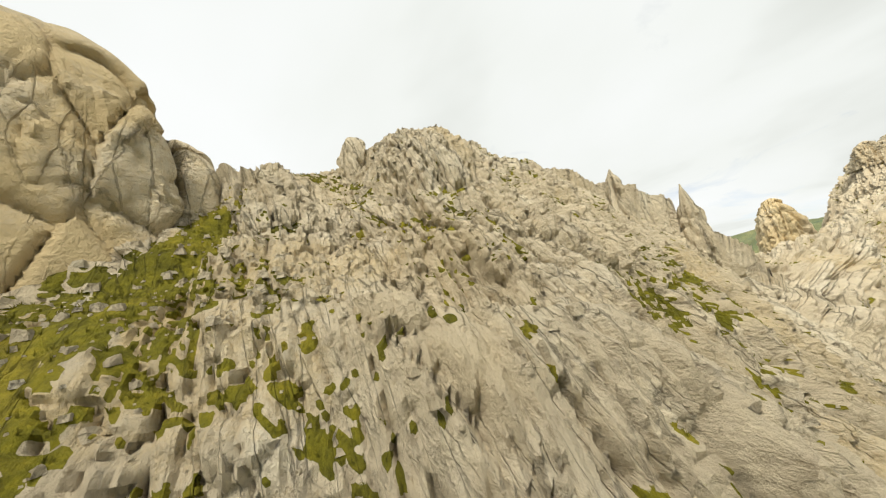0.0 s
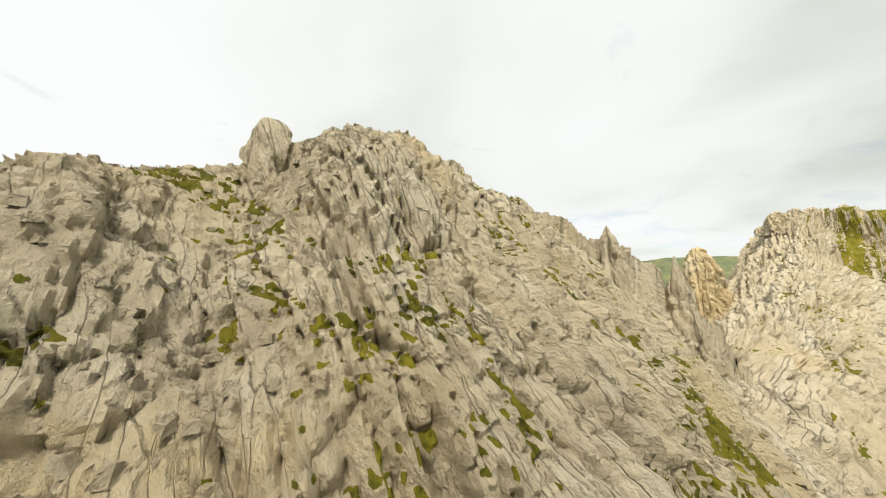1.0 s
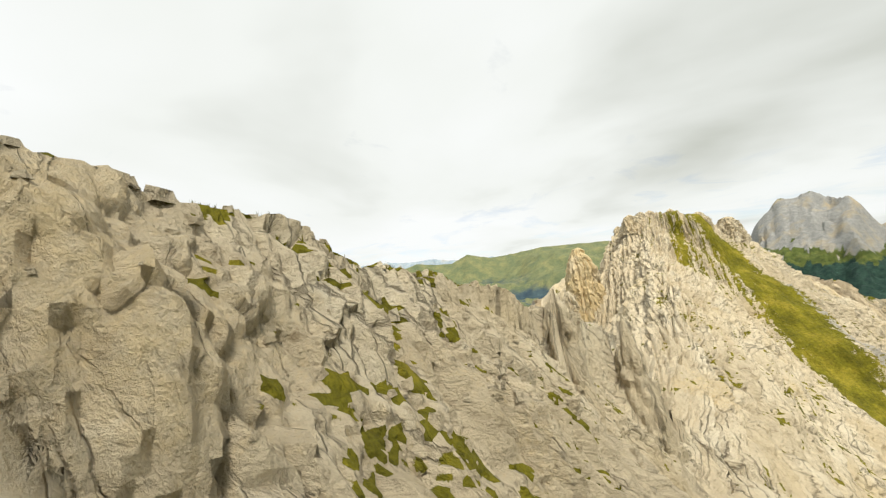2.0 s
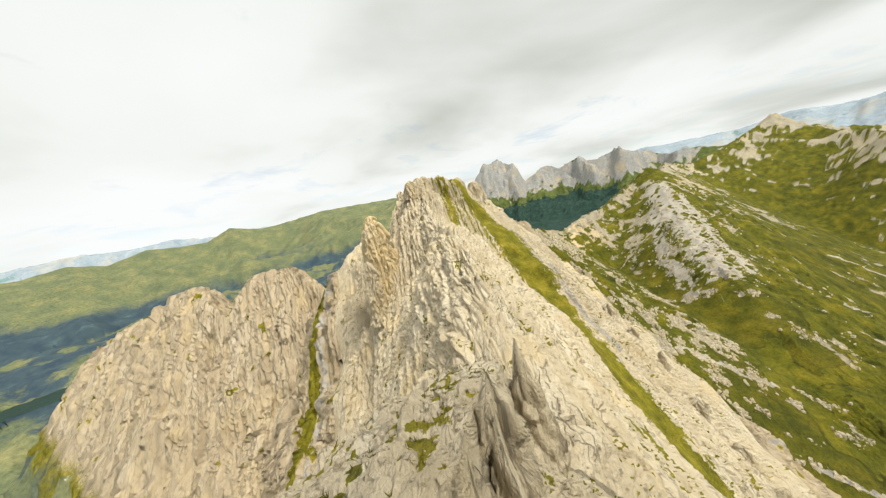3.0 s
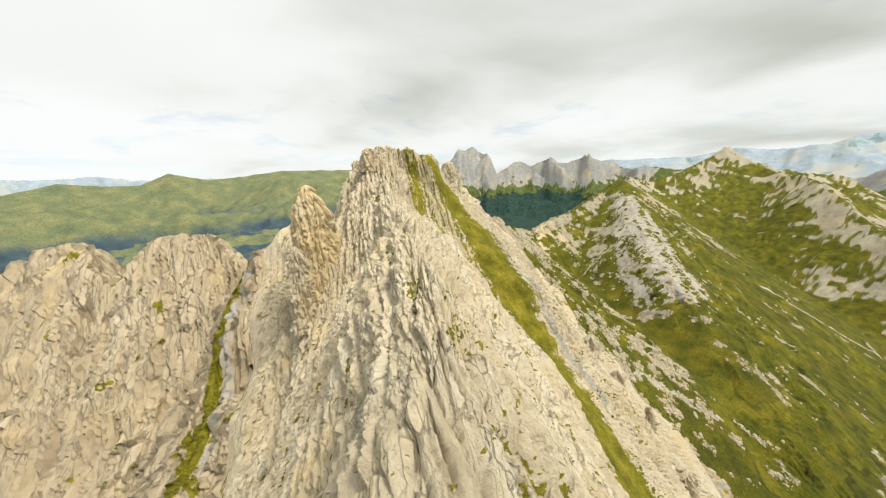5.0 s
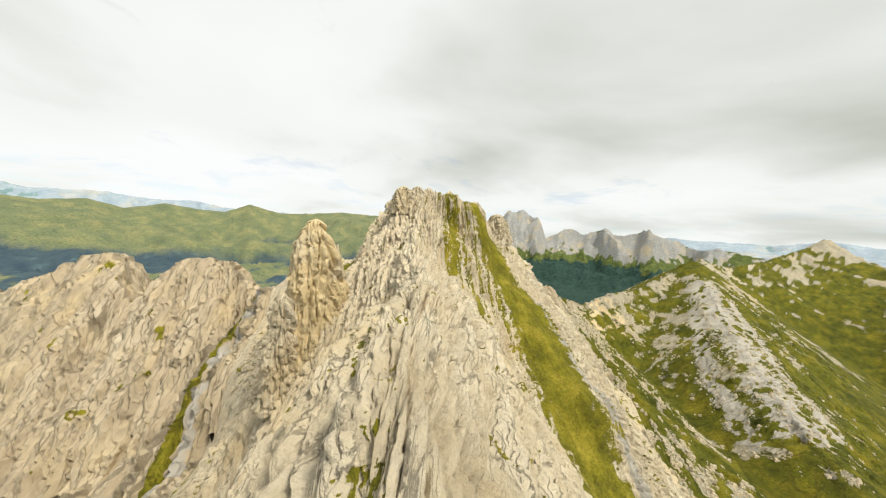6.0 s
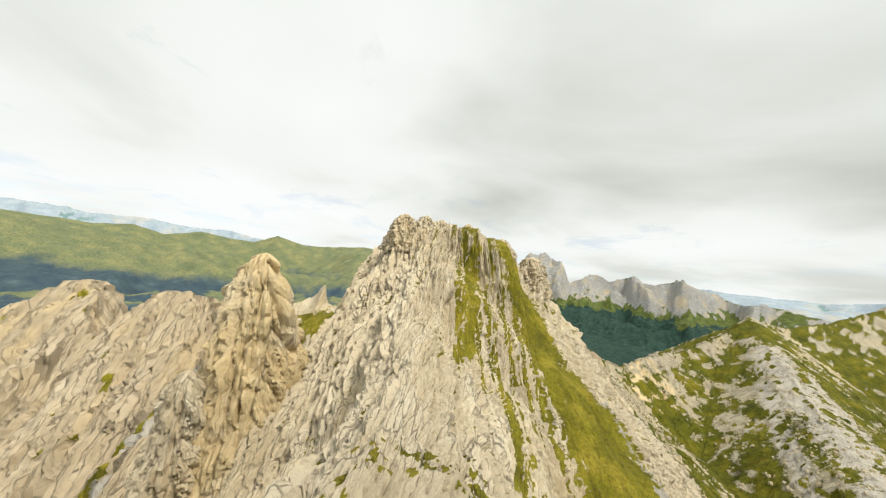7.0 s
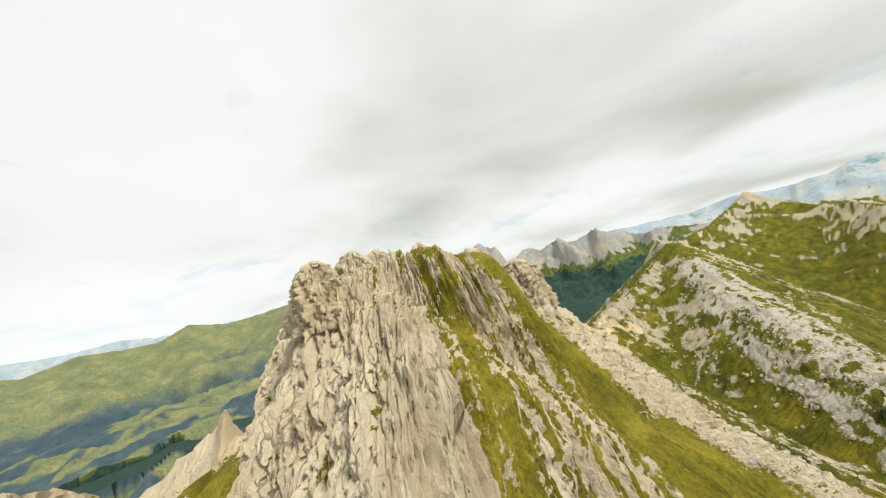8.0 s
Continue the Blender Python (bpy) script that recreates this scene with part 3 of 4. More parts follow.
def near_massif():
    xs = steps((X0, -50, 0.8), (-50, -28, 0.42), (-28, -16, 0.19), (-16, 9, 0.11), (9, 14, 0.16), (14, 62, 0.38), (62, X1, 0.9))
    ys = steps((Y0, -84, 1.0), (-84, -74, 0.16), (-74, -42, 0.12), (-42, -36, 0.16), (-36, 66, 0.25), (66, 118, 0.22), (118, Y1, 0.8))
    x, y = np.meshgrid(xs, ys)
    z, which = land(x, y)
    soft = blurred(blurred(z, 7, 16), 7, 16)
    z = np.where((y > -26) & (x > -40), soft + 0.7, z)
    # the corner of the crest beside the blunt tower is worn round
    worn = np.exp(-((x + 10.5) / 4) ** 4 - ((y + 68) / 4) ** 4)
    z = z * (1 - worn) + soft * worn
    n = normals(x, y, z)
    n = np.stack([blurred(blurred(c, 9, 16), 9, 16) for c in n]) * np.stack([0 * x + 1, 0 * x + 1, np.where(y < -30, 0.3, 0.6)])
    edge = np.minimum.reduce([x - X0, X1 - x, y - Y0, Y1 - y])
    rocky = np.where(which == NAMES.index("basin"), 0.15, 1.0) * smooth(0, 8, edge)
    # the crag is knobbly, the peak fluted
    first = len(ys[ys < -30])
    low, high = slice(0, first), slice(first, None)
    d, grain = np.zeros_like(x), [np.zeros_like(x) for _ in range(3)]
    for rows, draw, turn, long in ((low, 0.8, np.maximum(facing(n), smooth(-9, -6, x)), 2.2), (high, 1.5, 0 * x, 4.0)):
        d[rows], some = relief(x[rows], y[rows], z[rows], turn[rows], 1.0, True, draw, rows is high, long)
        for whole, part_of in zip(grain, some):
            whole[rows] = part_of
    d = d * (1 - 0.8 * np.exp(-((x + 10.8) / 2.2) ** 2 - ((y + 68) / 2.6) ** 2))
    kx, ky, kz = x[low], y[low], z[low] * 0.7
    d[low] = 0.78 * d[low] - 0.5 + 0.55 * pillow(*worley(kx / 1.5, ky / 1.2, kz / 2.4, 71), 0.06) + 0.3 * pillow(*worley(kx / 0.55, ky / 0.55, kz / 0.6, 72), 0.1)
    # a dark hollow under the block on the crest
    d = d - 3.2 * np.exp(-((x + 3.6) / 0.7) ** 2 - ((y - 30.5) / 1.5) ** 2) + 1.3 * np.exp(-((x + 1.6) / 1.4) ** 2 - ((y - 32) / 2.2) ** 2)
    d = d * rocky * (0.25 + 0.75 * smooth(0, 2.5, np.abs(y + 30)))
    px, py, pz = x + n[0] * d, y + n[1] * d, z + n[2] * d
    # soil fills the clefts where turf has taken hold
    cover = cover_near(px, py, pz, normals(px, py, pz)[2], d)
    soil = smooth(0.2, 0.8, cover[0]) * 0.75
    d = d * (1 - soil) + soil * (blurred(d, 5, 6) + 0.15)
    px, py, pz = x + n[0] * d, y + n[1] * d, z + n[2] * d
    m = normals(px, py, pz)
    cell = (y[:-1, :-1] + 0.0 * x[:-1, :-1]) < -26
    base = which[:-1, :-1] == NAMES.index("basin")
    for name, keep, label, cat in (("rock_crag", cell & ~base, "pale beige limestone crag with open joints and grassy ledges", "crag"),
                                   ("rock_peak", ~cell & ~base, "jagged pale limestone peak with green grass gullies on its flank", "mountain peak"),
                                   ("ground_scree", base, "stony slope at the foot of the rock faces", "ground")):
        if name == "ground_scree":
            mesh = grid_mesh(name, px, py, pz, cover, keep, grain)
            mesh.materials.append(LIMESTONE)
            tagged(new(name, mesh), label, cat, kind="structure")
        else:
            in_parts(name, px, py, pz, cover, keep, 8 if name == "rock_crag" else 16, "buttress", LIMESTONE, label, cat, True, grain)
    made = (px, py, pz, cover, m, which)
    return made


near = near_massif()

# ---------------------------------------------------------------- spires
def spire(name, foot, top, radius, label, lean=(0, 0), blunt=0.25, squash=1.0, turn=0.0, rings=46, sides=56, power=0.8, size=0.6, cat="rock spire", ochre=0.0, rough=1.0, bands=0):
    """A rock needle lofted from rings round a leaning axis, broken up by the same slabs and joints."""
    t = np.linspace(0, 1, rings)[:, None]
    a = np.linspace(0, 2 * np.pi, sides + 1)[None, :]
    r = radius * ((1 - t) ** power * (1 - blunt) + blunt) * np.sqrt(np.clip(1 - np.maximum(0, (t - 0.86) / 0.14) ** 2, 0, 1))
    r = r * (0.8 + 0.4 * fbm(np.cos(a) * 1.2 + 0 * t, np.sin(a) * 1.2 + 0 * t, t * 2.5 + foot[0] + 0 * a, 3, 21))
    ux, uy = np.cos(a) * r, np.sin(a) * r * squash
    c, s = np.cos(turn), np.sin(turn)
    px = foot[0] + (top[0] - foot[0]) * t + c * ux - s * uy
    py = foot[1] + (top[1] - foot[1]) * t + s * ux + c * uy
    pz = foot[2] + (top[2] - foot[2]) * t + 0 * a
    d, grain = relief(px, py, pz, np.cos(a + turn) ** 2 + 0 * t, size)
    d = d * np.clip(r / 1.2, 0.12, 1) * rough
    k = np.maximum(r, 1e-3)
    px, py = px + d * (c * np.cos(a) - s * np.sin(a)), py + d * (s * np.cos(a) + c * np.sin(a))
    px[:, -1], py[:, -1], pz[:, -1] = px[:, 0], py[:, 0], pz[:, 0]
    zero = np.zeros_like(px)
    och = (0.55 + 0.45 * smooth(0.3, 0.55, fbm(px / 5, py / 5, pz / 5, 3, 55))) * ochre
    if bands:
        # a large one is parted into buttresses by its bands and sides
        thing = tagged(new(name), label, cat, group="rock spires of the ridge")
        row, col = np.meshgrid(np.arange(rings - 1), np.arange(sides), indexing="ij")
        tag = (row * bands // rings) * 16 + (col + 6 * (row * bands // rings)) % sides * 5 // sides
        for t in np.unique(tag):
            mesh = grid_mesh("buttress", px, py, pz, (zero, zero, och, zero), tag == t, grain)
            mesh.materials.append(LIMESTONE)
            new("buttress", mesh).parent = thing
        return thing
    mesh = grid_mesh(name, px, py, pz, (zero, zero, och, zero), None, grain)
    mesh.materials.append(LIMESTONE)
    return tagged(new(name, mesh), label, cat, group="rock spires of the ridge")


spire("rock_tower", (-12.2, -65.2, 279), (-12.8, -65, 288.6), 1.65, "blunt limestone tower standing on the crag's crest", blunt=0.42, power=0.9, rough=0.8, bands=2)
spire("rock_spire", (-6.2, -40.6, 273), (-6.4, -40.4, 283.2), 1.7, "slender pointed limestone spire beside the crag", blunt=0.04, bands=2, rough=0.9, size=0.8)
spire("rock_spire", (-3.6, -34.2, 269), (-3.9, -34, 280.6), 1.6, "leaning pointed limestone spire in the notch", blunt=0.05, bands=2, rough=0.9, size=0.8)
spire("rock_pinnacle", (-29.5, 72, 248), (-30.5, 70.5, 287.8), 10.0, "tall ochre-stained limestone pinnacle beside the peak", blunt=0.17, ochre=0.95, size=1.3, rings=130, sides=150, rough=0.8, power=0.85, bands=2)
spire("rock_pinnacle", (-34, 64, 246), (-34.5, 64, 271), 4.6, "low limestone pinnacle leaning on the taller one", blunt=0.2, size=0.8, rings=80, sides=90)
for foot, top, radius, blunt in (((-18.5, 103.5, 284), (-19.3, 104.5, 296.5), 4.6, 0.16), ((-13, 89, 291), (-12.8, 88.3, 299.4), 4.2, 0.14), ((-9, 95, 292), (-9.2, 95, 300.6), 4.2, 0.12),
                                 ((-6.2, 104.5, 293), (-6.4, 105.2, 301.6), 4.0, 0.14), ((1.4, 99.2, 293), (1.0, 99, 300.4), 2.6, 0.14), ((9, 97, 289), (9.4, 97.5, 297.2), 4.0, 0.12),
                                 ((18, 103.5, 284), (18.3, 103.6, 294), 5.0, 0.12)):
    spire("rock_tooth", foot, top, radius, "jagged limestone tooth on the summit crest", blunt=blunt, size=0.7, cat="rock tooth", sides=90, rings=60)
for k, (ex, ey, ez) in enumerate(((41.5, 57, 245.5), (46, 45, 237), (48.5, 36, 230), (50.5, 28, 224), (53, 19, 218.5), (54.5, 9, 211.5), (55, 1, 206), (53.5, -11, 195.5))):
    spire("rock_tooth", (ex + 1.0, ey, ez - 9), (ex + 1.6 - 0.5 * (k % 3), ey + 0.6, ez + 4.0 + 1.3 * (k * 5 % 4)), 3.4 + 0.5 * (k % 3), "jagged limestone tooth on the edge above the meadow", blunt=0.18,
          size=0.7, cat="rock tooth", sides=64, rings=44)


def great_tower(name, label, corner, along_face, wide, deep, foot, top, shrink, lean, seed, bands=3):
    """A block with flat faces: a rounded rectangle in plan, whose front face runs from the corner along a direction, narrowing upwards, cut by long joints."""
    rings, sides = 150, 300
    t = np.linspace(0, 1, rings)[:, None]
    a = np.linspace(0, 2 * np.pi, sides + 1)[None, :]
    c, sn = np.cos(a), np.sin(a)
    round_off = (np.abs(c) ** 7 + np.abs(sn) ** 7) ** (-1 / 7)
    fx, fy = along_face
    bx, by = fy, -fx
    if bx * (0 - corner[0]) + by * (-69 - corner[1]) > 0:
        bx, by = -bx, -by
    cap = np.clip(1 - np.maximum(0, (t - 0.82) / 0.18) ** 1.7, 0, 1) ** 0.7
    k = (1 - shrink * t ** 1.6) * (0.12 + 0.88 * cap)
    pu = wide * (0.5 + 0.5 * k * c * round_off) + lean * t ** 1.5
    pv = deep * (0.5 + 0.5 * k * sn * round_off) + 0.05 * deep * t
    px, py = corner[0] + fx * pu + bx * pv, corner[1] + fy * pu + by * pv
    pz = foot + (top - foot) * t + 0 * a
    m = normals(px, py, pz)
    nx, ny = m[0], m[1]
    inward = np.sign((px - px.mean()) * nx + (py - py.mean()) * ny)
    nx, ny = nx * inward, ny * inward
    u, v = px * fx + py * fy, px * bx + py * by
    d = 0.95 * pillow(*worley(u / 3.6, v / 3.6, pz / 7.5, seed), 0.04) + 0.4 * pillow(*worley(u / 1.3, v / 1.3, pz / 2.2, seed + 1), 0.06) * smooth(0.40, 0.60, fbm(u / 4, v / 4, pz / 4, 2, seed + 6))
    d = d + 0.2 * pillow(*worley(u / 0.55, v / 0.55, pz / 0.9, seed + 2), 0.1) * smooth(0.42, 0.62, fbm(u / 3, v / 3, pz / 3, 3, seed + 4))
    # a long open joint, and a dark overhang at its foot
    joint = u - 0.62 * wide - corner[0] * fx - corner[1] * fy - 0.9 * (fbm(pz / 3, 0 * pz, 0 * pz, 3, seed + 9) - 0.5)
    d = d - 1.7 * np.exp(-(joint / 0.22) ** 2) - 1.6 * np.exp(-((joint + 0.4) / 2.6) ** 2 - ((pz - foot - 0.36 * (top - foot)) / 2.2) ** 2)
    d = d * (0.3 + 0.7 * cap)
    px, py, pz = px + nx * d, py + ny * d, pz + 0.9 * (fbm(u / 2.2, v / 2.2, 0 * u, 3, seed + 12) - 0.5) * t
    px[:, -1], py[:, -1], pz[:, -1] = px[:, 0], py[:, 0], pz[:, 0]
    zero = np.zeros_like(px)
    stain = 0.45 + 0.75 * smooth(0.36, 0.62, fbm(px / 5, py / 5, pz / 5, 3, 55) + 0.2 * (0.55 - t))
    grey = (u / 2.2, v / 2.2, pz / 2.8)
    thing = tagged(new(name), label, "rock tower", group="rock towers of the crag")
    row, col = np.meshgrid(np.arange(rings - 1), np.arange(sides), indexing="ij")
    tag = (row * bands // rings) * 16 + (col + 9 * (row * bands // rings)) % sides * 4 // sides
    for b in np.unique(tag):
        mesh = grid_mesh("buttress", px, py, pz, (zero, zero, stain, zero), tag == b, grey)
        mesh.materials.append(LIMESTONE)
        new("buttress", mesh).parent = thing
    return thing


great_tower("rock_tower", "massive ochre limestone tower with a dark overhanging base", (-3.9, -72.9), (0.42, -0.9075), 13.0, 9.0, 262, 289.6, 0.36, 0.6, 401)
great_tower("rock_tower", "lower ochre limestone block leaning on the great tower", (-6.1, -73.0), (0.42, -0.9075), 3.6, 6.0, 266, 284.8, 0.25, 0.2, 431, 2)


# ---------------------------------------------------------------- the wide land, from the ridge to the horizon
def ring_ridge(az, dist, nodes):
    """A skyline: at this bearing, the crest's height for the given (bearing, height) nodes."""
    return np.interp(az, *zip(*nodes))


FAR = [
    # name, distance, depth of its near slope, nodes of (bearing, crest height over the eye as a slope in degrees)
    ("massif", 2000, 900, [(4, -6), (8, -2), (9.9, 2.3), (12, 4.5), (15, 4.9), (17.5, 3.8), (19.2, 0.2), (20.8, 1.2), (22.4, 2.3), (25, 1.6), (28.8, 2.3), (31.5, 1.4),
                          (34.8, 2.4), (38, 0.7), (43, 0.0), (49, -1), (56, -3), (66, -6)]),
    ("far_mountain", 4300, 1500, [(14, -1), (30, 0.5), (38, 1.0), (47, 0.7), (52.7, 1.6), (56.4, 1.1), (60.6, 1.1), (62.2, 2.1), (64, 2.3), (67, 1.0), (72, 0.6), (80, 1), (95, 0.5)]),
    ("grey_mountain", 2300, 800, [(55, -9), (60, -5), (62.4, -3.7), (65.3, -2.1), (67.1, -0.9), (68.6, -1.1), (71, -2), (80, -1), (95, -4)]),
    ("hill", 3300, 2300, [(-100, 0.5), (-75, 0.6), (-60, 0.8), (-54, 0.6), (-50.6, 1.1), (-47.5, 0.2), (-43.6, 1.2), (-39.5, 0.7), (-36.8, 0.6), (-33.5, 2.2), (-31.5, 1.6), (-29, 1.1),
                         (-24.8, 1.4), (-19.3, 2.1), (-12, 1.9), (-5, 1.7), (4, 1.5), (12, -2), (20, -6)]),
    ("blue_range", 4500, 900, [(-105, 1.6), (-80, 2.0), (-66, 1.5), (-60, 2.2), (-55, 1.7), (-49, 2.1), (-45, 1.5), (-41, 1.9), (-37, 1.2), (-31, 1.4), (-26, 0.6), (-15, -2)]),
]
EYE = 288.0


def wide_land():
    az = np.radians(np.concatenate([np.arange(-180, -100, 4.0), np.arange(-100, -62, 0.5), np.arange(-62, 76, 0.2), np.arange(76, 110, 0.6), np.arange(110, 180.1, 4.0)]))
    dist = np.concatenate([50 * 1.012 ** np.arange(0, 50), 90.8 * 1.0064 ** np.arange(0, 300), 615.6 * 1.0102 ** np.arange(0, 260)])
    dist = dist[dist < 4950]
    a, r = np.meshgrid(az, dist)
    x, y = np.sin(a) * r, np.cos(a) * r + 10
    z, which = land(x, y)
    deg = np.degrees(a)
    for k, (name, at, depth, nodes) in enumerate(FAR):
        el = np.interp(deg, *zip(*nodes), left=-14, right=-14)
        wob = 1 + (0.03 if name == "hill" else 0.10) * (fbm(deg / 3.0, deg * 0 + k, deg * 0, 3, 60 + k) - 0.5)
        if name == "massif":
            el = el + 1.4 * (fbm(deg / 2.1, deg * 0 + k, deg * 0, 5, 66, True) - 0.64) * smooth(-2, 1, el)
        crest = EYE + np.tan(np.radians(el)) * at * wob
        fall = (at * wob - r) / depth
        low = -420 if name == "hill" else (20 if name in ("massif",) else -60)
        up = np.clip(1 - fall, 0, 1)
        shape = np.where(fall > 0, low + (crest - low) * np.where(name == "massif", np.interp(up, [0, 0.4, 0.7, 0.86, 1], [0, 0.20, 0.5, 0.76, 1]), up ** 1.25), crest - 0.35 * (r - at * wob))
        shape = np.where(fall < 1, shape, -1e4)
        if name == "massif":
            crag = 0.6 * fbm(x / 210, y / 210, deg * 0, 5, 39, True) + 0.4 * fbm(x / 70, y / 70, z / 90, 4, 41, True) - 0.8
            shape = shape + np.clip(crest - EYE + 160, 0, 260) * 0.9 * np.minimum(crag, 0) * smooth(0.15, 0.7, up) * smooth(1.02, 0.97, up)
        elif name == "hill":
            spurs = fbm(x / 800, y / 800, deg * 0, 5, 43, True) - 0.55
            shape = shape + 430 * spurs * smooth(0.05, 0.6, up) * smooth(1.0, 0.8, up)
        else:
            shape = shape + 150 * (fbm(x / 400, y / 400, deg * 0, 5, 44 + k, True) - 0.55) * smooth(0.3, 0.8, up) * smooth(1.02, 0.93, up)
        take = shape > z
        z = np.where(take, shape, z)
        which = np.where(take, 10 + k, which)
    inside = np.minimum.reduce([x - X0, X1 - x, y - Y0, Y1 - y])
    n = normals(x, y, z)
    steep = n[2]
    rough = np.interp(r, [60, 150, 400, 1200, 5000], [1, 1, 1.6, 3, 6])
    rocky = np.isin(which, (0, 1, 2)) * 1.0
    grassy_rock = (which == 3) * np.maximum(smooth(0.45, 0.6, fbm(x / 60, y / 60, z / 40, 4, 71) + 0.25 * (0.8 - steep)), smooth(110, 20, along(x, y, [c[:2] for c in GRASSY])))
    amount = np.maximum(0.75 * rocky, 0.75 * grassy_rock)
    near_rows = dist < 1500
    d = np.zeros_like(x)
    grain = [x.copy(), y.copy(), z.copy()]
    bare = near_rows[:, None] & (amount > 0.02) & (inside < 14)
    d[bare], some = relief(x[bare], y[bare], z[bare], facing(n)[bare], 2.6, True, 1.5)
    for whole, part_of in zip(grain, some):
        whole[bare] = part_of
    d = d * amount
    lumps = (fbm(x / 26, y / 26, z * 0, 5, 15) - 0.5) * np.interp(r, [40, 200, 1000, 5000], [1.5, 4, 14, 50]) * np.isin(which, (3, 4))
    lumps = lumps * smooth(1.15, 2.6, lake_shape(x, y)) + (fbm(x / 150, y / 150, z * 0, 5, 16, True) - 0.6) * 90 * smooth(150, 60, z) * smooth(-60, -200, x) * (which < 5)
    n = n * np.array([1, 1, 0.6])[:, None, None]
    px, py, pz = x + n[0] * d, y + n[1] * d, z + n[2] * d + lumps
    pz = pz - 30 * smooth(0, 9, inside)
    # cover
    patch = fbm(px / 34, py / 34, pz / 20, 5, 61)
    fine = fbm(px / 6, py / 6, pz / 6, 4, 62)
    turf = np.zeros_like(x); scree = turf.copy(); ochre = turf.copy(); wood = turf.copy()
    g = which == 3
    streak = 0.6 * fbm((px + 0.7 * py) / 17, (0.7 * px - py) / 150, pz / 150, 3, 65) + 0.4 * fbm((px + 0.7 * py) / 4.5, (0.7 * px - py) / 45, pz / 60, 3, 66)
    crest_near = np.minimum(along(px, py, [c[:2] for c in GRASSY]), along(px, py, [c[:2] for c in SPUR]) + 20)
    turf = np.where(g, smooth(0.72, 0.46, 0.45 * patch + 0.55 * streak + 0.45 * (fine - 0.5) + 0.45 * (0.80 - steep) + 0.17 * smooth(200, 0, crest_near) - 0.085), turf)
    b = which == 4
    turf = np.where(b, smooth(0.76, 0.52, 0.45 * patch + 0.55 * streak + 0.5 * (fine - 0.5)), turf)
    turf = np.where(which < 3, smooth(0.66, 0.72, fine) * smooth(0.5, 0.65, steep) * 0.8, turf)
    for line, width in TURF_LINES[-3:]:
        turf = np.where(which < 3, np.maximum(turf, smooth(1.25, 0.75, along(px, py, line) / width + 0.9 * (fine - 0.5))), turf)
    for line, width in SCREE_LINES[1:]:
        scree = np.maximum(scree, smooth(1.5, 0.4, along(px, py, line) / (0.8 * width) + 3.6 * (fine - 0.5) + 1.6 * (streak - 0.5)) * smooth(0.36, 0.5, fine + 0.05))
    scree = np.maximum(scree, smooth(1.5, 0.5, along(px, py, TRAIL) / 1.1) * 0.6)
    turf = turf * (1 - 0.8 * scree)
    ochre = np.where(which < 3, smooth(0.6, 0.8, fbm(px / 12, py / 12, pz / 12, 3, 13)) * 0.6, 0)
    ochre = np.maximum(ochre, np.where(g, smooth(40, 15, np.hypot(px - 172, py - 308)) * smooth(0.4, 0.6, fine), 0))
    tree = 0.55 * fbm(px / 210, py / 210, pz / 120, 4, 64) + 0.45 * fbm(px / 40, py / 40, pz / 40, 4, 68)
    for k, (name, *_ ) in enumerate(FAR):
        here = which == 10 + k
        if name == "hill":
            # forest thickened low down, standing in for cloud shade on the lower slopes
            wood = np.where(here, smooth(0.38, 0.64, 0.75 * (0.6 * fbm(px / 620, py / 620, pz / 400, 4, 74) + 0.4 * tree) + 0.46 * smooth(230, -140, pz) - 0.06), wood)
            turf = np.where(here, 1.0, turf)
        elif name == "massif":
            wood = np.where(here, smooth(0.44, 0.54, tree + 0.6 * smooth(200, 110, pz) - 0.22), wood)
            turf = np.where(here, smooth(0.44, 0.60, tree + 0.5 * smooth(280, 120, pz) + 0.5 * (steep - 0.75) - 0.14), turf)
        else:
            turf = np.where(here, smooth(0.5, 0.64, tree + 0.25 * smooth(230, 30, pz) - 0.08), turf)
    wood = np.where(b & (py > 420) & (px < 600), smooth(0.45, 0.55, tree + 0.12 * (fine - 0.5)), wood)
    low = np.isin(which, (0, 1, 2, 4)) & (px < 20) & (inside < 0)
    turf = np.where(low, np.maximum(turf, smooth(190, 140, z)), turf)
    wood = np.where(low, np.maximum(wood, smooth(175, 110, z + 160 * (tree - 0.5)) * smooth(0.56, 0.40, fbm(px / 130, py / 130, z * 0, 5, 88))), wood)
    cover = (turf, scree, ochre, wood)
    valley = ((which == 4) & ((px < 20) | ((py > 420) & (px < 600)))) | (np.isin(which, (0, 1, 2)) & (px < 20) & (inside < 0) & (z < 150 + 50 * (patch - 0.5)))
    cell = np.where(inside > 14, -1, np.where(valley, 5, which))[:-1, :-1]
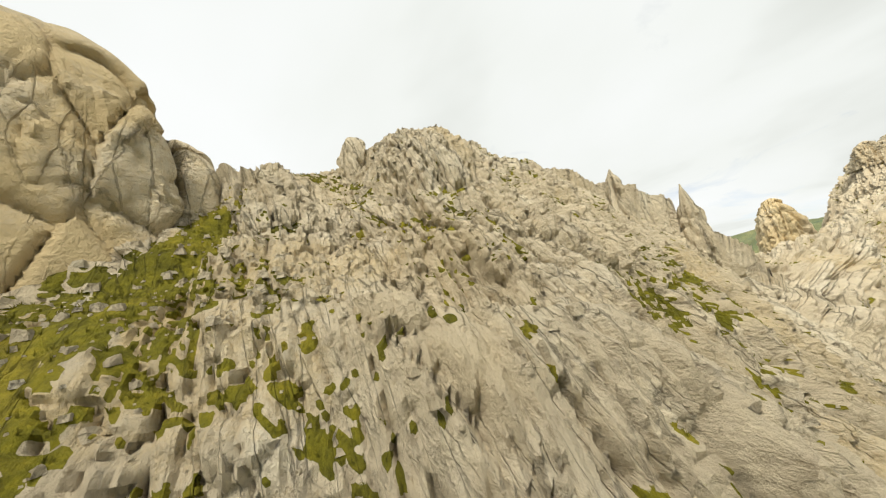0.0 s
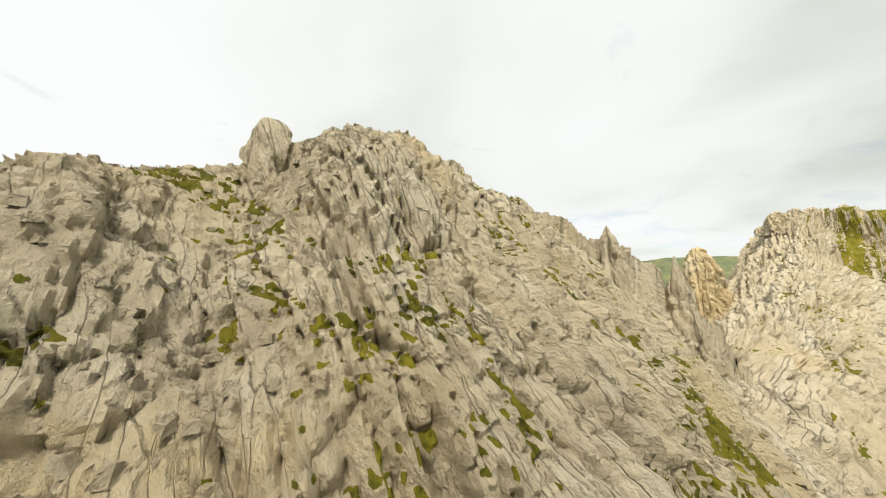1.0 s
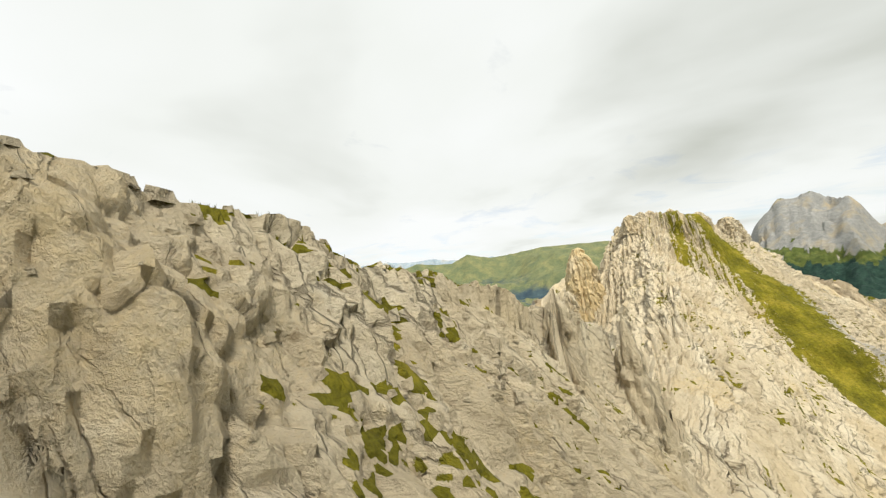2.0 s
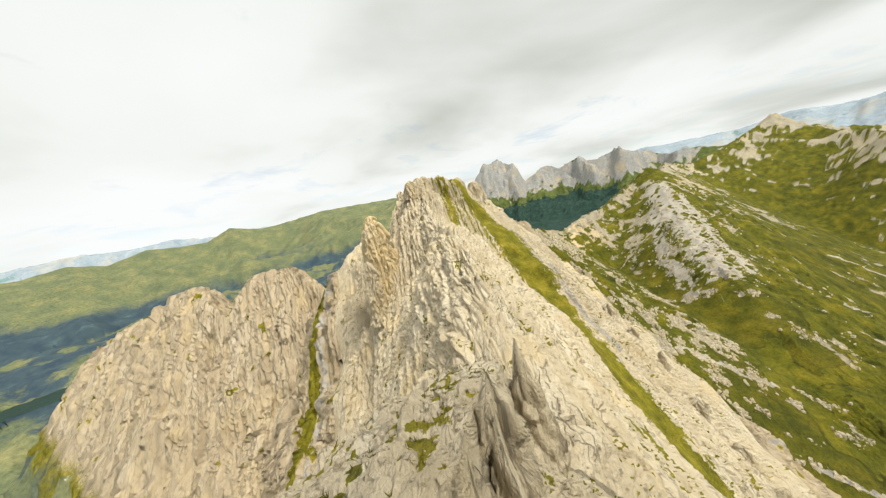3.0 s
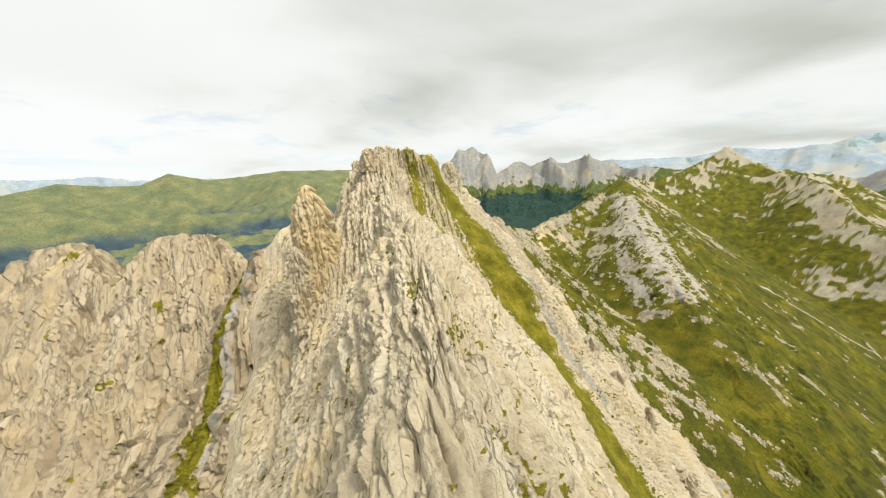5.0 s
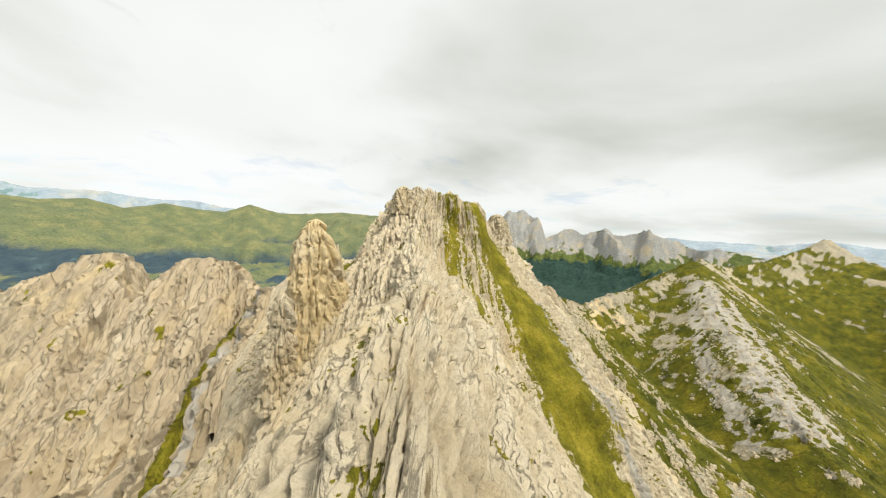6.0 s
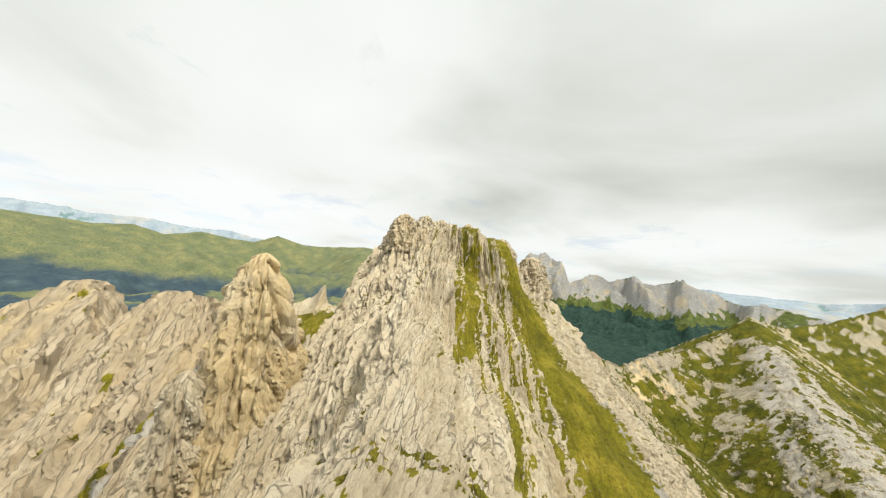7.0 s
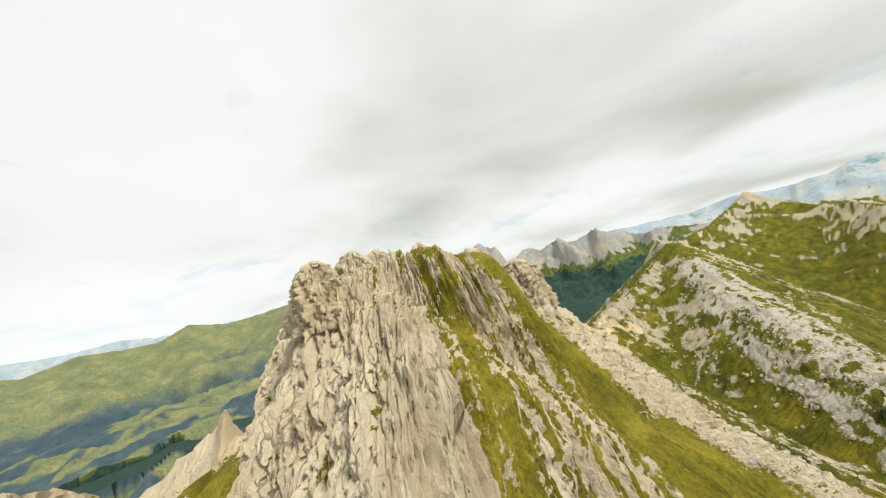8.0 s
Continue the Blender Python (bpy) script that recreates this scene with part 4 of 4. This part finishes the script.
    spec = {
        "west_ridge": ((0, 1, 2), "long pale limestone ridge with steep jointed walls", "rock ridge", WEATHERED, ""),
        "grassy_ridge": ((3,), "green mountain ridge with pale rock bands and scree", "mountain ridge", MEADOW, ""),
        "ground": ((4,), "green alpine meadow with scree streaks and a footpath", "ground", MEADOW, "structure"),
        "valley": ((5,), "deep valley with clearings and forest, haze and cloud shade in its colour", "valley", MATERIALS["hills"], "structure"),
        "massif": ((10,), "grey dolomite massif above dark forest", "mountain", DISTANT_ROCK, ""),
        "far_mountain": ((11,), "distant mountain range, blue-grey from painted haze", "mountain range", None, "structure"),
        "grey_mountain": ((12,), "grey rocky mountain with a green shoulder", "mountain", DISTANT_ROCK, ""),
        "blue_range": ((14,), "mountains behind the hills, haze painted in as blue", "mountain range", MATERIALS["far_mountain"], "structure"),
        "hills": ((13,), "green forested hills across the deep valley, with painted haze", "hills", None, ""),
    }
    for name, (ids, label, cat, mat, kind) in spec.items():
        keep = np.isin(cell, ids)
        if not keep.any():
            continue
        flat = name in ("west_ridge", "massif")
        if kind or name == "hills":
            mesh = grid_mesh(name, px, py, pz, cover, keep, grain, flat)
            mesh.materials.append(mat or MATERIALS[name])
            tagged(new(name, mesh), label, cat, kind=kind)
        else:
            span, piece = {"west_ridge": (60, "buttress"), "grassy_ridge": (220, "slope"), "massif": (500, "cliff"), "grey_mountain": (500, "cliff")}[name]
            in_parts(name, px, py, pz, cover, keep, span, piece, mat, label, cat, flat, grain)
    made = (px, py, pz, cover, which, r)
    return made


MATERIALS = {
    # the blue of distant haze is mixed into all these base colours
    "far_mountain": land_material("haze_tinted_rock", 30.0, rock=((0.24, 0.31, 0.38), (0.32, 0.39, 0.45), (0.42, 0.48, 0.53)), grass=((0.16, 0.25, 0.27), (0.20, 0.30, 0.30), (0.26, 0.36, 0.33)),
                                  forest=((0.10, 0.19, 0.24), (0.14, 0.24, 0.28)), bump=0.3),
    # turf is paled by painted haze, forest blued by it and darkened as under cloud
    "hills": land_material("valley_hills_hazed", 22.0, grass=((0.105, 0.135, 0.075), (0.155, 0.175, 0.085), (0.235, 0.23, 0.105)), forest=((0.03, 0.055, 0.08), (0.055, 0.088, 0.10)), bump=0.3, soft=0.3),
}
wide = wide_land()

# ---------------------------------------------------------------- the lake
def lake():
    mat, ns, ls, bsdf = principled("lake_water", 0.08)
    bsdf.inputs["Base Color"].default_value = (0.02, 0.10, 0.105, 1)
    bsdf.inputs["IOR"].default_value = 1.33
    rip = node(ns, "ShaderNodeTexNoise", Scale=0.25, Detail=4.0)
    ls.new(mapped(ns, ls, (1, 1, 1)), rip.inputs["Vector"])
    bp = node(ns, "ShaderNodeBump", Strength=0.15, Distance=0.3)
    ls.new(rip.outputs["Fac"], bp.inputs["Height"]); ls.new(bp.outputs[0], bsdf.inputs["Normal"])
    bm = bmesh.new()
    rim = []
    for k in range(120):
        a = 2 * math.pi * k / 120
        r = 1.14 * (1 + 0.06 * math.sin(3 * a + 1) + 0.04 * math.sin(7 * a))
        rim.append(bm.verts.new((602 + 78 * r * math.cos(a), 84 + 84 * r * math.sin(a), 0)))
    bm.faces.new(rim)
    mesh = bpy.data.meshes.new("lake")
    bm.to_mesh(mesh)
    bm.free()
    mesh.materials.append(mat)
    tagged(new("water", mesh), "dark teal mountain lake in the meadow", "lake", kind="structure")


lake()

# ---------------------------------------------------------------- loose stones, boulders and tufts
rng = np.random.default_rng(7)


def rock_mesh(name, seed, material):
    """An angular boulder about one metre across."""
    bm = bmesh.new()
    bmesh.ops.create_icosphere(bm, subdivisions=2, radius=0.5)
    r = random.Random(seed)
    cuts = [(Vector((r.gauss(0, 1), r.gauss(0, 1), r.gauss(0, 1))).normalized(), r.uniform(0.26, 0.42)) for _ in range(9)]
    for v in bm.verts:
        for n, d in cuts:
            over = v.co.dot(n) - d
            if over > 0:
                v.co -= n * over * 0.9
        v.co += Vector((r.uniform(-1, 1), r.uniform(-1, 1), r.uniform(-1, 1))) * 0.02
        v.co.z *= 0.8
    mesh = bpy.data.meshes.new(name)
    bm.to_mesh(mesh)
    bm.free()
    zero = [0.0] * len(mesh.vertices)
    layer = mesh.attributes.new("grain", "FLOAT_VECTOR", "POINT")
    layer.data.foreach_set("vector", np.array([v.co[:] for v in mesh.vertices], np.float32).ravel() * 2)
    mesh.attributes.new("cover", "FLOAT_COLOR", "POINT").data.foreach_set("color", np.zeros(4 * len(zero), np.float32))
    mesh.materials.append(material)
    return mesh


def boulders():
    """Single boulders on the meadow below the peak."""
    px, py, pz, cover, which, r = wide
    meshes = [rock_mesh("boulder", k, LIMESTONE) for k in range(8)]
    ok = np.argwhere((which == 4) & (px > 78) & (px < 420) & (py > -60) & (py < 330))
    for n, (i, j) in enumerate(ok[rng.choice(len(ok), 240, replace=False)]):
        size = 0.8 + 2.6 * rng.random() ** 3
        ob = new("boulder", meshes[n % 8])
        ob.matrix_world = pose(px[i, j], py[i, j], pz[i, j] + 0.12 * size, rng.uniform(-25, 25), rng.uniform(-25, 25), rng.uniform(0, 360)) @ Matrix.Diagonal((size * 1.2, size, size, 1))
        tagged(ob, "pale angular limestone boulder lying on the meadow", "boulder", "boulders on the meadow")


def scatter(name, places, sizes, label, category, shape, tint, material):
    """Many small alike things as one mesh: shape is (points, faces), set upright and turned at random at every place."""
    points, faces = np.array(shape[0], float), shape[1]
    verts, polys = [], []
    for k, (p, size) in enumerate(zip(places, sizes)):
        a = rng.uniform(0, 2 * np.pi)
        c, s = np.cos(a), np.sin(a)
        q = points * size * rng.uniform(0.7, 1.3, points.shape)
        verts.append(np.stack([c * q[:, 0] - s * q[:, 1], s * q[:, 0] + c * q[:, 1], q[:, 2]], 1) + p)
        polys.extend([tuple(i + k * len(points) for i in f) for f in faces])
    verts = np.concatenate(verts)
    mesh = bpy.data.meshes.new(name)
    mesh.from_pydata(verts.tolist(), [], polys)
    mesh.attributes.new("grain", "FLOAT_VECTOR", "POINT").data.foreach_set("vector", verts.astype(np.float32).ravel())
    mesh.attributes.new("cover", "FLOAT_COLOR", "POINT").data.foreach_set("color", np.tile(np.array(tint, np.float32), len(verts)))
    mesh.materials.append(material)
    return tagged(new(name, mesh), label, category, kind="stuff")


TUFT = ([(0.06, 0, -0.1), (-0.06, 0, -0.1), (0.28, 0.1, 0.42), (0, 0.06, -0.1), (0, -0.06, -0.1), (-0.25, 0.12, 0.5), (0.05, 0.05, -0.1), (-0.05, -0.05, -0.1), (-0.04, -0.3, 0.4),
         (0.05, -0.05, -0.1), (-0.05, 0.05, -0.1), (0.1, 0.26, 0.55), (0.02, 0.02, 0.6)], [(0, 1, 2), (3, 4, 5), (6, 7, 8), (9, 10, 11), (0, 3, 12), (6, 10, 12)])
STONE = ([(-0.5, -0.4, -0.3), (0.5, -0.45, -0.3), (0.45, 0.5, -0.3), (-0.5, 0.4, -0.3), (-0.3, -0.3, 0.35), (0.35, -0.2, 0.4), (0.2, 0.35, 0.3), (-0.35, 0.25, 0.45)],
         [(0, 1, 5, 4), (1, 2, 6, 5), (2, 3, 7, 6), (3, 0, 4, 7), (4, 5, 6, 7)])


def small_cover():
    px, py, pz, cover, m, which = near
    turf, scree = cover[0], cover[1]
    spot = np.argwhere((turf > 0.45) & (m[2] > 0.35) & (py < 110) & (px > -30) & (px < 60))
    pick = spot[rng.choice(len(spot), min(9000, len(spot)), replace=False)]
    at = np.stack([px[tuple(pick.T)], py[tuple(pick.T)], pz[tuple(pick.T)]], 1)
    scatter("grass_tufts", at, rng.uniform(0.16, 0.4, len(at)), "tussocks of yellow-green mountain grass", "grass", TUFT, (1, 0, 0, 0), LIMESTONE)
    ledge = np.argwhere((m[2] > 0.5) & (py < -28) & (px > -26) & (px < 12) & (py > -84))
    pick = ledge[rng.choice(len(ledge), 5000, replace=False)]
    at = np.stack([px[tuple(pick.T)], py[tuple(pick.T)], pz[tuple(pick.T)]], 1)
    scatter("loose_stones", at, 0.07 + 0.4 * rng.random(len(at)) ** 3, "loose limestone rubble on the crag's ledges", "stones", STONE, (0, 0, 0, 0), LIMESTONE)
    wx, wy, wz, wcover, wwhich, r = wide
    spot = np.argwhere(((wwhich == 3) | (wwhich == 4)) & (r > 75) & (r < 520) & (wx > 60) & (wcover[0] < 0.75))
    pick = spot[rng.choice(len(spot), min(11000, len(spot)), replace=False)]
    at = np.stack([wx[tuple(pick.T)], wy[tuple(pick.T)], wz[tuple(pick.T)]], 1)
    scatter("scattered_stones", at, 0.4 + 1.8 * rng.random(len(at)) ** 3, "pale stones strewn over the meadow and its scree", "stones", STONE, (0, 0, 0, 0), LIMESTONE)


boulders()
small_cover()
